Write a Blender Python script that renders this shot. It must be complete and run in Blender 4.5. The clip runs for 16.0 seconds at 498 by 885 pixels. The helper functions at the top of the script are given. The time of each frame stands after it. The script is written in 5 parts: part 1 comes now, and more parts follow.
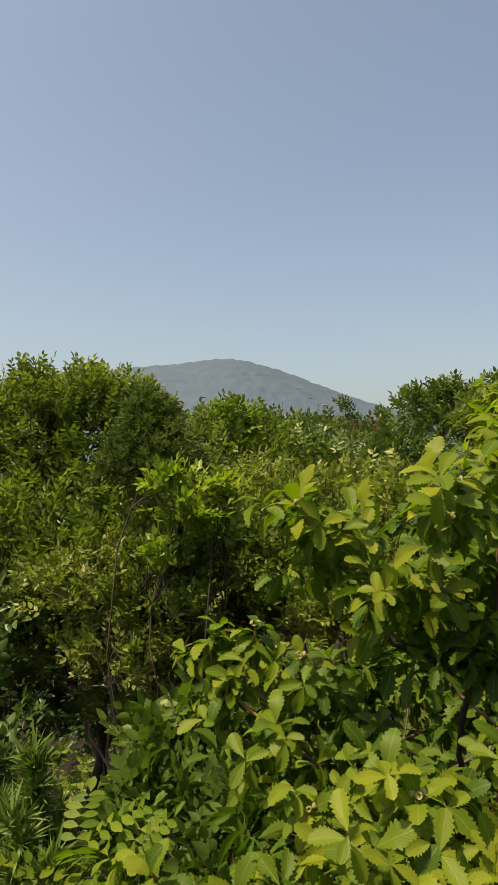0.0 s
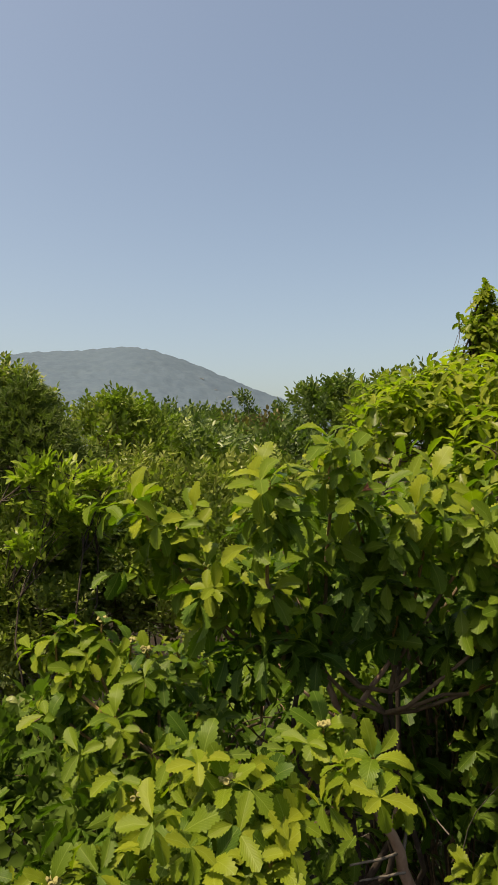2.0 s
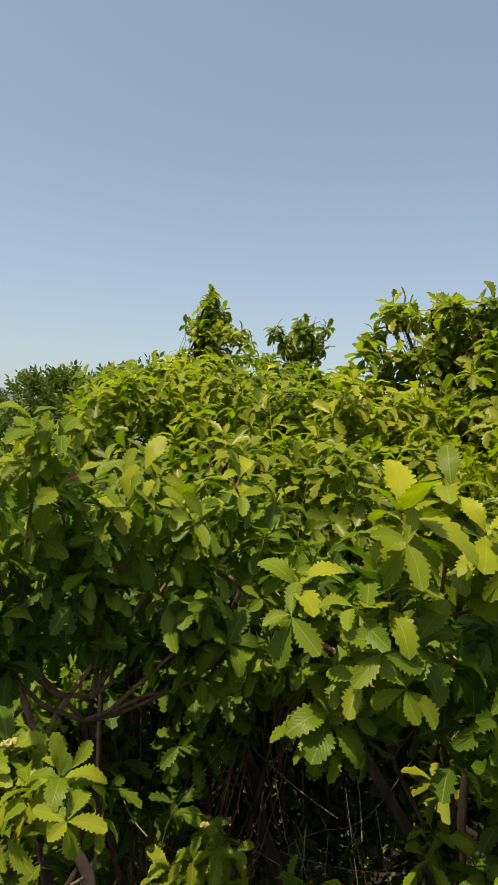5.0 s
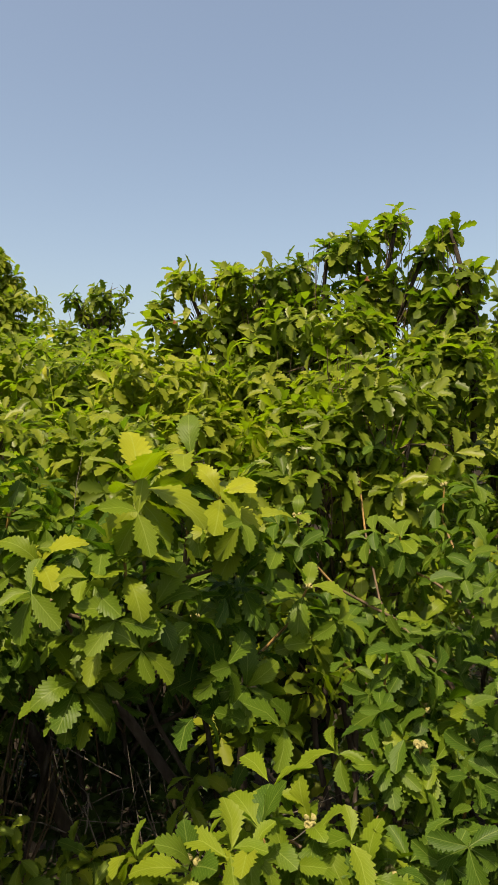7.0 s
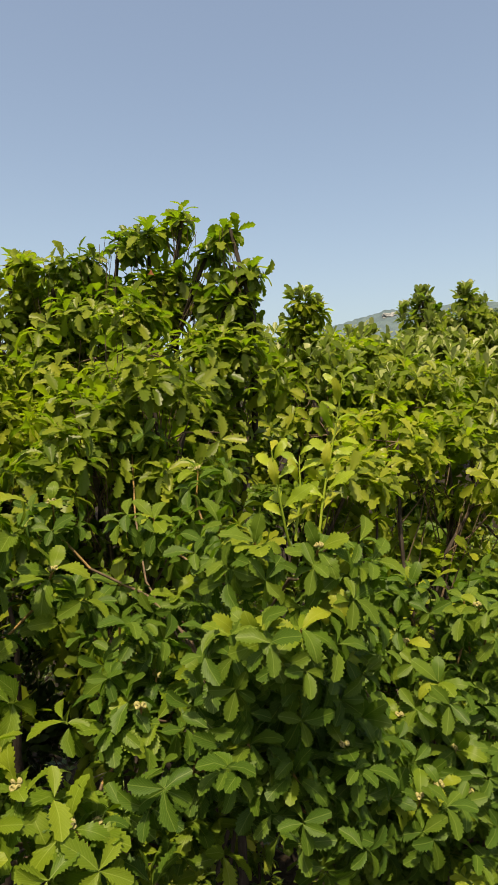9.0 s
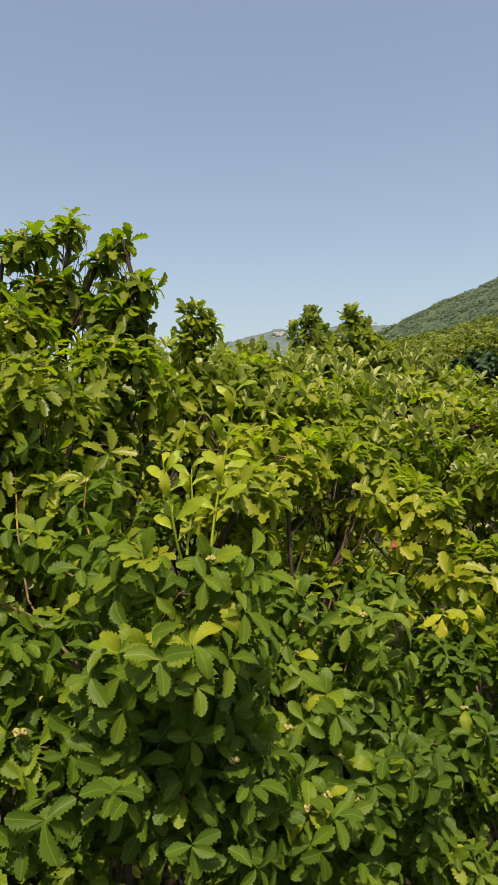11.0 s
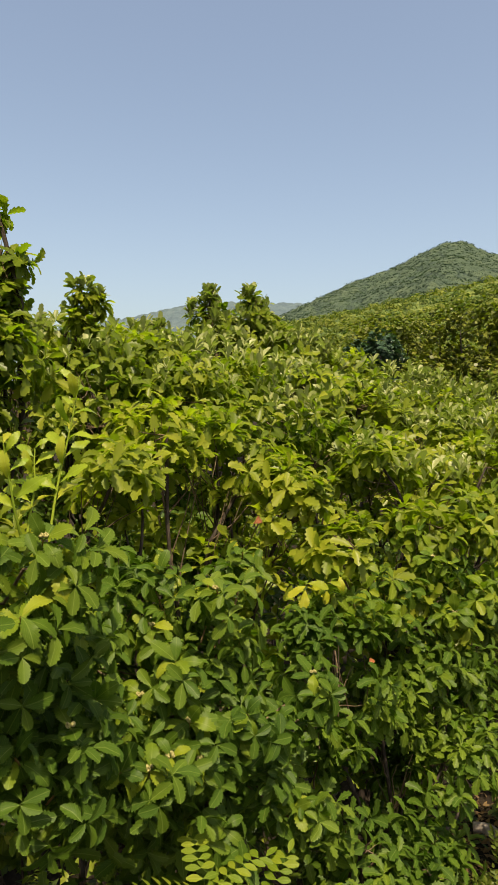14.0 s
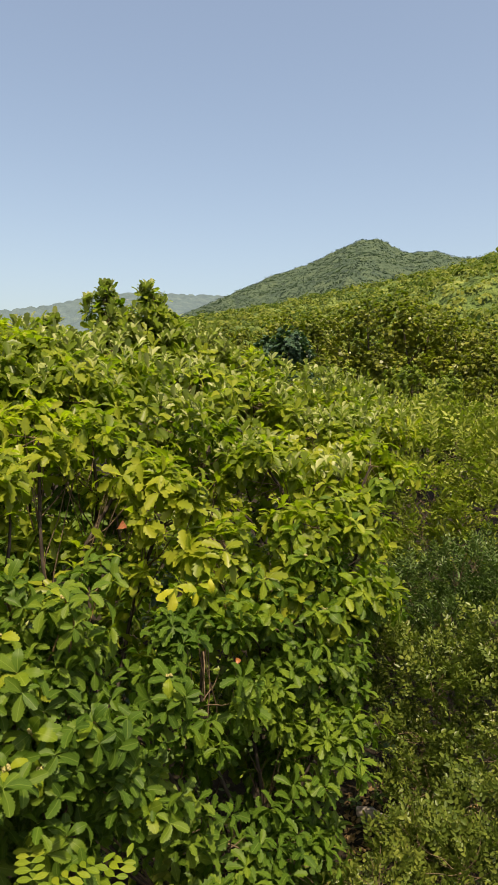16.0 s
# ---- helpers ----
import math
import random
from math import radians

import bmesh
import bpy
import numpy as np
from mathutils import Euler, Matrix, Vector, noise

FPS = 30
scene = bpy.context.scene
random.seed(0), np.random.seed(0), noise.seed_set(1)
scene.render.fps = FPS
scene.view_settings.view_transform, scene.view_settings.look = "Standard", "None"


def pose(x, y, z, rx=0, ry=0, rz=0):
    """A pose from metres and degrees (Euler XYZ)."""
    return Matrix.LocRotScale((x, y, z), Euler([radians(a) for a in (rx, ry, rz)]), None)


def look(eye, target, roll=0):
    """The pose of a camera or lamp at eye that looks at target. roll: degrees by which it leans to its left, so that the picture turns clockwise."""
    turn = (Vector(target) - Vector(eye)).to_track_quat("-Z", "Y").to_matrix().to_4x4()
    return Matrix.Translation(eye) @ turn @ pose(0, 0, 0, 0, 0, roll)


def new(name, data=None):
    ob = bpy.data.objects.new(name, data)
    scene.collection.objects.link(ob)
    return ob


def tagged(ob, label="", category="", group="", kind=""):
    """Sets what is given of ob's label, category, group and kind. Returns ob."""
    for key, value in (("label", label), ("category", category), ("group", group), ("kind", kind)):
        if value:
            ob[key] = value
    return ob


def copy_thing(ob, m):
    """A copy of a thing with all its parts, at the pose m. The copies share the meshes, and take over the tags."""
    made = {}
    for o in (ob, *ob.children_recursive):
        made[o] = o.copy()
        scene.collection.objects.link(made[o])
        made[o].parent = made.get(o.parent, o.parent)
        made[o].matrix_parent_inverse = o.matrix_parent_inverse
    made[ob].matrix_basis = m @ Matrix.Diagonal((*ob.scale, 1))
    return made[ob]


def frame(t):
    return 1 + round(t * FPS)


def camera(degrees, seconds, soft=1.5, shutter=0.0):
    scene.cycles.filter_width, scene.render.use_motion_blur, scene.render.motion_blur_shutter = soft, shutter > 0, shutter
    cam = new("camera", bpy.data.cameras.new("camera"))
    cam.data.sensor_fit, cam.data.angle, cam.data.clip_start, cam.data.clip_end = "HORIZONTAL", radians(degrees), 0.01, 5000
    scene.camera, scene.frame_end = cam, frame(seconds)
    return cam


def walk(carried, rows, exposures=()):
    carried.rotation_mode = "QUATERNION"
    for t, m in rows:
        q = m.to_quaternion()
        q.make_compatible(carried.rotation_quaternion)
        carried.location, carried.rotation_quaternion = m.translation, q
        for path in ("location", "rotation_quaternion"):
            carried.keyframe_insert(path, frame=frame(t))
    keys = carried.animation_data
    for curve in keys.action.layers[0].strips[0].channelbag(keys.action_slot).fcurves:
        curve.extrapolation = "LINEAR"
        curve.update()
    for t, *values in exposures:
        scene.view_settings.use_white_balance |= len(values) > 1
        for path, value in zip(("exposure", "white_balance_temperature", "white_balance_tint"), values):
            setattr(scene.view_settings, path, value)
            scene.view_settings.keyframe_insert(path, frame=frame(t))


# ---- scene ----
cam = camera(39.62, 16.0, soft=0.55)
PATH = [
    (0.0, pose(0.000, 0.001, 4.797, 92.44, 0.81, 4.92)),
    (0.5, pose(0.038, -0.045, 4.797, 92.02, 0.92, 3.38)),
    (1.0, pose(0.073, -0.052, 4.791, 92.36, -0.31, 1.30)),
    (1.5, pose(0.101, -0.073, 4.796, 91.88, -0.39, -0.83)),
    (2.0, pose(0.160, -0.053, 4.821, 91.67, -0.21, -3.01)),
    (2.5, pose(0.134, -0.034, 4.811, 92.22, -1.02, -5.91)),
    (3.0, pose(0.136, -0.013, 4.810, 92.19, -0.67, -10.75)),
    (3.5, pose(0.172, 0.007, 4.821, 92.24, -0.62, -14.23)),
    (4.0, pose(0.198, 0.039, 4.803, 92.28, -1.18, -18.86)),
    (6.5, pose(0.314, 0.065, 4.799, 90.16, -0.70, -34.88)),
    (7.0, pose(0.381, -0.088, 4.821, 89.31, 0.51, -40.10)),
    (7.5, pose(0.449, -0.170, 4.809, 89.29, 0.43, -44.59)),
    (8.0, pose(0.479, -0.281, 4.815, 89.17, 1.06, -47.08)),
    (8.5, pose(0.518, -0.383, 4.772, 89.34, 2.03, -49.03)),
    (9.0, pose(0.504, -0.394, 4.798, 88.52, 1.02, -53.30)),
    (9.5, pose(0.488, -0.388, 4.792, 88.76, 1.38, -56.36)),
    (10.0, pose(0.516, -0.393, 4.778, 89.75, 1.23, -59.09)),
    (12.5, pose(0.522, -0.343, 4.819, 88.56, -0.43, -65.05)),
    (13.0, pose(0.506, -0.419, 4.826, 88.25, -0.69, -66.05)),
    (13.5, pose(0.490, -0.541, 4.820, 87.42, -0.93, -67.32)),
    (14.0, pose(0.505, -0.630, 4.814, 87.70, -0.75, -69.52)),
    (14.5, pose(0.494, -0.721, 4.821, 87.30, -0.31, -71.82)),
    (15.0, pose(0.543, -0.786, 4.809, 86.59, 0.17, -74.70)),
    (15.5, pose(0.572, -0.863, 4.807, 87.07, -0.80, -76.09)),
    (16.0, pose(0.553, -0.925, 4.892, 87.18, -1.15, -76.16)),
]
walk(cam, PATH, [(0, 0.46, 8300, 9), (3, 0.52, 8300, 9), (6.5, 0.68, 8300, 9), (9, 0.68, 8300, 9), (12, 0.63, 8300, 9.5), (16, 0.78, 8300, 10)])

# ---- light ----
SUN_AZ, SUN_EL = -120.0, 66.0          # degrees from +y towards +x, and above the horizon
world = bpy.data.worlds.new("sky")
scene.world = world
world.use_nodes = True
wn, wl = world.node_tree.nodes, world.node_tree.links
sky = wn.new("ShaderNodeTexSky")
sky.sky_type, sky.sun_disc = "NISHITA", False
sky.sun_elevation, sky.sun_rotation = radians(SUN_EL), radians(SUN_AZ)
sky.air_density, sky.dust_density, sky.ozone_density, sky.altitude = 1.0, 4.2, 2.8, 200
wl.new(sky.outputs[0], wn["Background"].inputs[0])
wn["Background"].inputs[1].default_value = 0.145
sun = new("sun", bpy.data.lights.new("sun", "SUN"))
sun.data.energy, sun.data.angle, sun.data.color = 5.0, radians(0.6), (1.0, 0.93, 0.80)
ca, sa, ce, se = math.cos(radians(SUN_AZ)), math.sin(radians(SUN_AZ)), math.cos(radians(SUN_EL)), math.sin(radians(SUN_EL))
sun.matrix_basis = look((60 * sa * ce, 60 * ca * ce, 60 * se), (0, 0, 0))

EYE = 4.8                              # height of the lookout's rail over the clearing


def spot(az, el, d):
    """A place by compass angle, angle above the level and distance from the lookout."""
    a, e = radians(az), radians(el)
    return np.array((0.35 + d * math.sin(a) * math.cos(e), -0.2 + d * math.cos(a) * math.cos(e), EYE + d * math.sin(e)))


def ground_z(x, y):
    r = math.hypot(x, y)
    lift = 0.5 + 0.09 * max(0.0, r - 11) * (0.35 + 0.65 * max(0.0, math.sin(math.atan2(x, y))))
    return min(lift, 9 + 0.004 * r) + 0.12 * noise.noise((x * 0.35, y * 0.35, 0.3))


# ---- materials ----
def material(name):
    m = bpy.data.materials.new(name)
    m.use_nodes = True
    nodes, links = m.node_tree.nodes, m.node_tree.links
    return m, nodes, links, nodes["Principled BSDF"]


def ramp(nodes, stops):
    r = nodes.new("ShaderNodeValToRGB")
    while len(r.color_ramp.elements) < len(stops):
        r.color_ramp.elements.new(0.5)
    for e, (p, c) in zip(r.color_ramp.elements, stops):
        e.position, e.color = p, (*c, 1)
    return r


def math_node(nodes, links, op, a, b=None):
    n = nodes.new("ShaderNodeMath")
    n.operation = op
    for i, v in enumerate((a, b)):
        if v is None:
            continue
        if isinstance(v, (int, float)):
            n.inputs[i].default_value = v
        else:
            links.new(v, n.inputs[i])
    return n.outputs[0]


def leaf_material(name, stops, through_light=0.35, rough=0.36, veins=True, patch=1.2, gloss=0.2):
    """A leaf: colour that differs from leaf to leaf and from bough to bough, pale veins, light that passes through the blade."""
    m, nodes, links, b = material(name)
    info, geo = nodes.new("ShaderNodeObjectInfo"), nodes.new("ShaderNodeNewGeometry")
    each = math_node(nodes, links, "FRACT", math_node(nodes, links, "ADD", info.outputs["Random"], geo.outputs["Random Per Island"]))
    wide = nodes.new("ShaderNodeTexNoise")
    wide.inputs["Scale"].default_value = patch
    wide.inputs["Detail"].default_value = 2
    links.new(geo.outputs["Position"], wide.inputs["Vector"])
    tone = math_node(nodes, links, "ADD", math_node(nodes, links, "MULTIPLY", each, 0.48),
                     math_node(nodes, links, "SUBTRACT", math_node(nodes, links, "MULTIPLY", wide.outputs[0], 1.2), 0.34))
    r = ramp(nodes, stops)
    links.new(tone, r.inputs[0])
    colour = r.outputs[0]
    if veins:
        uv = nodes.new("ShaderNodeUVMap")
        sep = nodes.new("ShaderNodeSeparateXYZ")
        links.new(uv.outputs[0], sep.inputs[0])
        side = math_node(nodes, links, "ABSOLUTE", math_node(nodes, links, "SUBTRACT", sep.outputs[0], 0.5))
        rib = math_node(nodes, links, "LESS_THAN", side, 0.022)
        run = math_node(nodes, links, "SUBTRACT", math_node(nodes, links, "MULTIPLY", sep.outputs[1], 10.0), math_node(nodes, links, "MULTIPLY", side, 8.0))
        wave = math_node(nodes, links, "PINGPONG", run, 0.5)
        vein = math_node(nodes, links, "LESS_THAN", wave, 0.06)
        both = math_node(nodes, links, "MULTIPLY", math_node(nodes, links, "MAXIMUM", rib, math_node(nodes, links, "MULTIPLY", vein, 0.55)), 0.26)
        mix = nodes.new("ShaderNodeMix")
        mix.data_type = "RGBA"
        links.new(both, mix.inputs["Factor"])
        links.new(colour, mix.inputs["A"])
        mix.inputs["B"].default_value = (0.30, 0.36, 0.10, 1)
        colour = mix.outputs["Result"]
        bump = nodes.new("ShaderNodeBump")
        bump.inputs["Strength"].default_value = 0.2
        bump.inputs["Distance"].default_value = 0.003
        links.new(wave, bump.inputs["Height"])
        links.new(bump.outputs[0], b.inputs["Normal"])
    links.new(colour, b.inputs["Base Color"])
    b.inputs["Roughness"].default_value = rough
    b.inputs["Specular IOR Level"].default_value = gloss
    t = nodes.new("ShaderNodeBsdfTranslucent")
    warm = nodes.new("ShaderNodeMix")
    warm.data_type, warm.blend_type = "RGBA", "MULTIPLY"
    warm.inputs["Factor"].default_value = 1.0
    links.new(colour, warm.inputs["A"])
    warm.inputs["B"].default_value = (0.98, 1.28, 0.5, 1)
    links.new(warm.outputs["Result"], t.inputs[0])
    blend = nodes.new("ShaderNodeMixShader")
    blend.inputs[0].default_value = through_light
    links.new(b.outputs[0], blend.inputs[1])
    links.new(t.outputs[0], blend.inputs[2])
    links.new(blend.outputs[0], nodes["Material Output"].inputs[0])
    return m


def plain_material(name, stops, scale, rough=0.8, bump=0.5, distance=0.01, stretch=(1, 1, 1), detail=6):
    m, nodes, links, b = material(name)
    co = nodes.new("ShaderNodeTexCoord")
    mp = nodes.new("ShaderNodeMapping")
    mp.inputs["Scale"].default_value = stretch
    links.new(co.outputs["Object"], mp.inputs[0])
    n = nodes.new("ShaderNodeTexNoise")
    n.inputs["Scale"].default_value, n.inputs["Detail"].default_value, n.inputs["Roughness"].default_value = scale, detail, 0.65
    links.new(mp.outputs[0], n.inputs["Vector"])
    r = ramp(nodes, stops)
    links.new(n.outputs[0], r.inputs[0])
    links.new(r.outputs[0], b.inputs["Base Color"])
    b.inputs["Roughness"].default_value = rough
    b.inputs["Specular IOR Level"].default_value = 0.12
    bp = nodes.new("ShaderNodeBump")
    bp.inputs["Strength"].default_value, bp.inputs["Distance"].default_value = bump, distance
    links.new(n.outputs[0], bp.inputs["Height"])
    links.new(bp.outputs[0], b.inputs["Normal"])
    return m


# young: lighter by age, and for the light that top leaves catch
OAK_YOUNG = leaf_material("oak_leaf_young", [(0.15, (0.07, 0.122, 0.011)), (0.5, (0.12, 0.172, 0.014)), (0.85, (0.2, 0.23, 0.021))], 0.42, gloss=0.12, rough=0.4)
# darker, older leaf; on inner and low crowns it also stands for shade
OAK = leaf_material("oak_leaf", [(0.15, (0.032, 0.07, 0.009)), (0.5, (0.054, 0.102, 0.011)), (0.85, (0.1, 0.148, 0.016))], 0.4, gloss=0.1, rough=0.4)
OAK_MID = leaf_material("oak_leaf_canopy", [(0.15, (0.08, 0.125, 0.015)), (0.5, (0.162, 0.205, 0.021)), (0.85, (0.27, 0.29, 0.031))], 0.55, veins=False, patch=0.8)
OAK_FAR = leaf_material("oak_leaf_far", [(0.15, (0.045, 0.085, 0.012)), (0.5, (0.10, 0.145, 0.018)), (0.85, (0.21, 0.235, 0.035))], 0.36, veins=False)
# yellower leaf for top whorls; sunlight on them is partly in the colour
OAK_SUNLIT = leaf_material("oak_leaf_sunlit_tone", [(0.15, (0.11, 0.158, 0.012)), (0.5, (0.178, 0.215, 0.016)), (0.85, (0.275, 0.288, 0.022))], 0.42, gloss=0.12, rough=0.4)
OAK_PALE = leaf_material("oak_leaf_underside", [(0.15, (0.155, 0.185, 0.055)), (0.5, (0.215, 0.238, 0.078)), (0.85, (0.29, 0.305, 0.13))], 0.35, veins=False)
OAK_YELLOW = leaf_material("oak_leaf_yellowing", [(0.2, (0.20, 0.23, 0.018)), (0.8, (0.34, 0.32, 0.028))], 0.42)
OAK_LIME = leaf_material("oak_leaf_lime", [(0.2, (0.16, 0.23, 0.016)), (0.8, (0.28, 0.33, 0.025))], 0.42)
SMALL_DARK = leaf_material("small_leaf_dark", [(0.15, (0.048, 0.078, 0.022)), (0.5, (0.082, 0.12, 0.03)), (0.85, (0.15, 0.185, 0.045))], 0.32, veins=False)
# undergrowth leaves coloured darker, with the shade under the trees put in
UNDER_SHADED = leaf_material("undergrowth_leaf_shaded", [(0.15, (0.03, 0.055, 0.014)), (0.5, (0.05, 0.085, 0.02)), (0.85, (0.09, 0.125, 0.03))], 0.3, veins=False)
SMALL_GREEN = leaf_material("small_leaf_green", [(0.15, (0.088, 0.125, 0.023)), (0.5, (0.14, 0.185, 0.034)), (0.85, (0.235, 0.265, 0.055))], 0.38, veins=False)
SMALL_OLIVE = leaf_material("small_leaf_olive", [(0.15, (0.085, 0.118, 0.025)), (0.5, (0.14, 0.172, 0.034)), (0.85, (0.235, 0.25, 0.06))], 0.38, veins=False)
SMALL_RUST = leaf_material("small_leaf_rusty", [(0.2, (0.085, 0.068, 0.025)), (0.5, (0.125, 0.10, 0.036)), (0.85, (0.165, 0.155, 0.044))], 0.3, veins=False)
BLUEGREEN = leaf_material("leaf_bluegreen", [(0.15, (0.025, 0.055, 0.03)), (0.85, (0.05, 0.09, 0.05))], 0.25, veins=False)
PINE = leaf_material("pine_needle", [(0.15, (0.07, 0.102, 0.026)), (0.85, (0.145, 0.18, 0.045))], 0.3, veins=False, rough=0.5)
PINE_NEW = leaf_material("pine_needle_new", [(0.15, (0.08, 0.13, 0.025)), (0.85, (0.14, 0.19, 0.035))], 0.25, veins=False, rough=0.5)
DEAD = leaf_material("dead_leaf", [(0.2, (0.15, 0.042, 0.018)), (0.8, (0.24, 0.08, 0.03))], 0.2)
BARK = plain_material("oak_bark", [(0.3, (0.022, 0.017, 0.013)), (0.55, (0.05, 0.039, 0.031)), (0.8, (0.105, 0.088, 0.072))], 26, 0.9, 0.8, 0.012, (1, 1, 0.25))
TWIG = plain_material("twig_bark", [(0.3, (0.06, 0.042, 0.028)), (0.7, (0.15, 0.105, 0.065))], 40, 0.75, 0.4, 0.004)
SHOOT_STEM = plain_material("young_shoot_bark", [(0.3, (0.16, 0.095, 0.03)), (0.7, (0.30, 0.19, 0.06))], 60, 0.6, 0.3, 0.002)
BOUGH = plain_material("smooth_brown_bark", [(0.3, (0.14, 0.085, 0.06)), (0.55, (0.22, 0.145, 0.105)), (0.8, (0.32, 0.24, 0.19))], 34, 0.8, 0.6, 0.004, (1, 1, 0.4))
GREY_TWIG = plain_material("dead_twig", [(0.3, (0.05, 0.042, 0.035)), (0.7, (0.15, 0.13, 0.11))], 40, 0.85, 0.4, 0.004)
ACORN = plain_material("acorn_cup", [(0.3, (0.17, 0.16, 0.06)), (0.7, (0.31, 0.27, 0.11))], 160, 0.7, 0.8, 0.004)
# soil coloured far darker than its own brown, for shade under the trees
SOIL = plain_material("forest_soil_shaded", [(0.25, (0.007, 0.006, 0.004)), (0.5, (0.016, 0.012, 0.008)), (0.75, (0.034, 0.024, 0.014))], 5.5, 0.95, 0.9, 0.05, detail=9)
SHRUB_OLIVE = leaf_material("shrub_leaf_olive", [(0.15, (0.045, 0.07, 0.013)), (0.5, (0.08, 0.108, 0.018)), (0.85, (0.145, 0.165, 0.032))], 0.3, veins=False)
WILLOW = leaf_material("narrow_leaf_lime", [(0.15, (0.095, 0.13, 0.02)), (0.5, (0.155, 0.188, 0.028)), (0.85, (0.25, 0.268, 0.046))], 0.4, veins=False)
SAPLING = leaf_material("sapling_leaf", [(0.15, (0.13, 0.19, 0.022)), (0.5, (0.19, 0.25, 0.03)), (0.85, (0.27, 0.31, 0.045))], 0.45, veins=False)
WOODS_OLIVE = leaf_material("woodland_leaf_olive", [(0.15, (0.08, 0.105, 0.016)), (0.5, (0.13, 0.148, 0.022)), (0.85, (0.19, 0.196, 0.032))], 0.4, veins=False, patch=0.5)
# very dark green: the hollow's shade put into the leaf colour
DEEP_SHADE = leaf_material("leaf_darkened_as_shade", [(0.15, (0.02, 0.042, 0.01)), (0.5, (0.034, 0.062, 0.015)), (0.85, (0.055, 0.088, 0.022))], 0.35, veins=False)
LITTER = leaf_material("leaf_litter", [(0.2, (0.10, 0.065, 0.03)), (0.8, (0.22, 0.14, 0.06))], 0.1, veins=False, rough=0.8)


def woods_material(name, stops, cell, rough=0.9, relief=1.0):
    """Closed woodland seen from far: crowns of differing green over a broad drift of tone."""
    m, nodes, links, b = material(name)
    co = nodes.new("ShaderNodeTexCoord")
    v = nodes.new("ShaderNodeTexVoronoi")
    v.inputs["Scale"].default_value = 1 / cell
    n1, n2 = nodes.new("ShaderNodeTexNoise"), nodes.new("ShaderNodeTexNoise")
    n1.inputs["Scale"].default_value, n1.inputs["Detail"].default_value = 0.18 / cell, 3
    n2.inputs["Scale"].default_value, n2.inputs["Detail"].default_value = 2.2 / cell, 5
    for x in (v, n1, n2):
        links.new(co.outputs["Object"], x.inputs["Vector"])
    sep = nodes.new("ShaderNodeSeparateColor")
    links.new(v.outputs["Color"], sep.inputs[0])
    tone = math_node(nodes, links, "ADD", math_node(nodes, links, "MULTIPLY", sep.outputs[0], 0.34),
                     math_node(nodes, links, "ADD", math_node(nodes, links, "MULTIPLY", n1.outputs[0], 0.36), math_node(nodes, links, "MULTIPLY", n2.outputs[0], 0.34)))
    r = ramp(nodes, stops)
    links.new(tone, r.inputs[0])
    links.new(r.outputs[0], b.inputs["Base Color"])
    b.inputs["Roughness"].default_value = rough
    b.inputs["Specular IOR Level"].default_value = 0.1
    bp = nodes.new("ShaderNodeBump")
    bp.inputs["Strength"].default_value, bp.inputs["Distance"].default_value = relief, cell * 0.5
    links.new(n2.outputs[0], bp.inputs["Height"])
    links.new(bp.outputs[0], b.inputs["Normal"])
    return m


# ---- building blocks ----
def mesh_from(name, verts, faces, mat, uvs=None, smooth=False):
    """verts (n, 3); faces a list of equal-length index arrays; uvs per vertex."""
    me = bpy.data.meshes.new(name)
    verts = np.asarray(verts, np.float32)
    groups = [np.asarray(f, np.int32) for f in faces if len(f)]
    loops = np.concatenate([g.ravel() for g in groups])
    sizes = np.concatenate([np.full(len(g), g.shape[1], np.int32) for g in groups])
    me.vertices.add(len(verts))
    me.vertices.foreach_set("co", verts.ravel())
    me.loops.add(len(loops))
    me.loops.foreach_set("vertex_index", loops)
    me.polygons.add(len(sizes))
    me.polygons.foreach_set("loop_start", np.concatenate(([0], np.cumsum(sizes)[:-1])).astype(np.int32))
    me.polygons.foreach_set("loop_total", sizes)
    if smooth:
        me.polygons.foreach_set("use_smooth", np.ones(len(sizes), bool))
    if uvs is not None:
        layer = me.uv_layers.new(name="UVMap")
        layer.data.foreach_set("uv", np.asarray(uvs, np.float32)[loops].ravel())
    me.update()
    me.validate()
    me.materials.append(mat)
    return me


def thing(name, place, label, category, group="", kind=""):
    ob = new(name)
    ob.empty_display_size = 0.2
    ob.matrix_basis = pose(*place)
    return tagged(ob, label, category, group, kind)


def part(name, me, parent, label="", kind="", m=None):
    """A mesh under a thing, its vertices given in world places unless m is its pose."""
    ob = new(name, me)
    ob.parent = parent
    base = Matrix.Translation(parent.matrix_basis.translation).inverted()
    if parent.parent:
        base = base @ Matrix.Translation(parent.parent.matrix_basis.translation).inverted()
    ob.matrix_basis = base @ m if m else base
    return tagged(ob, label, "", "", kind)


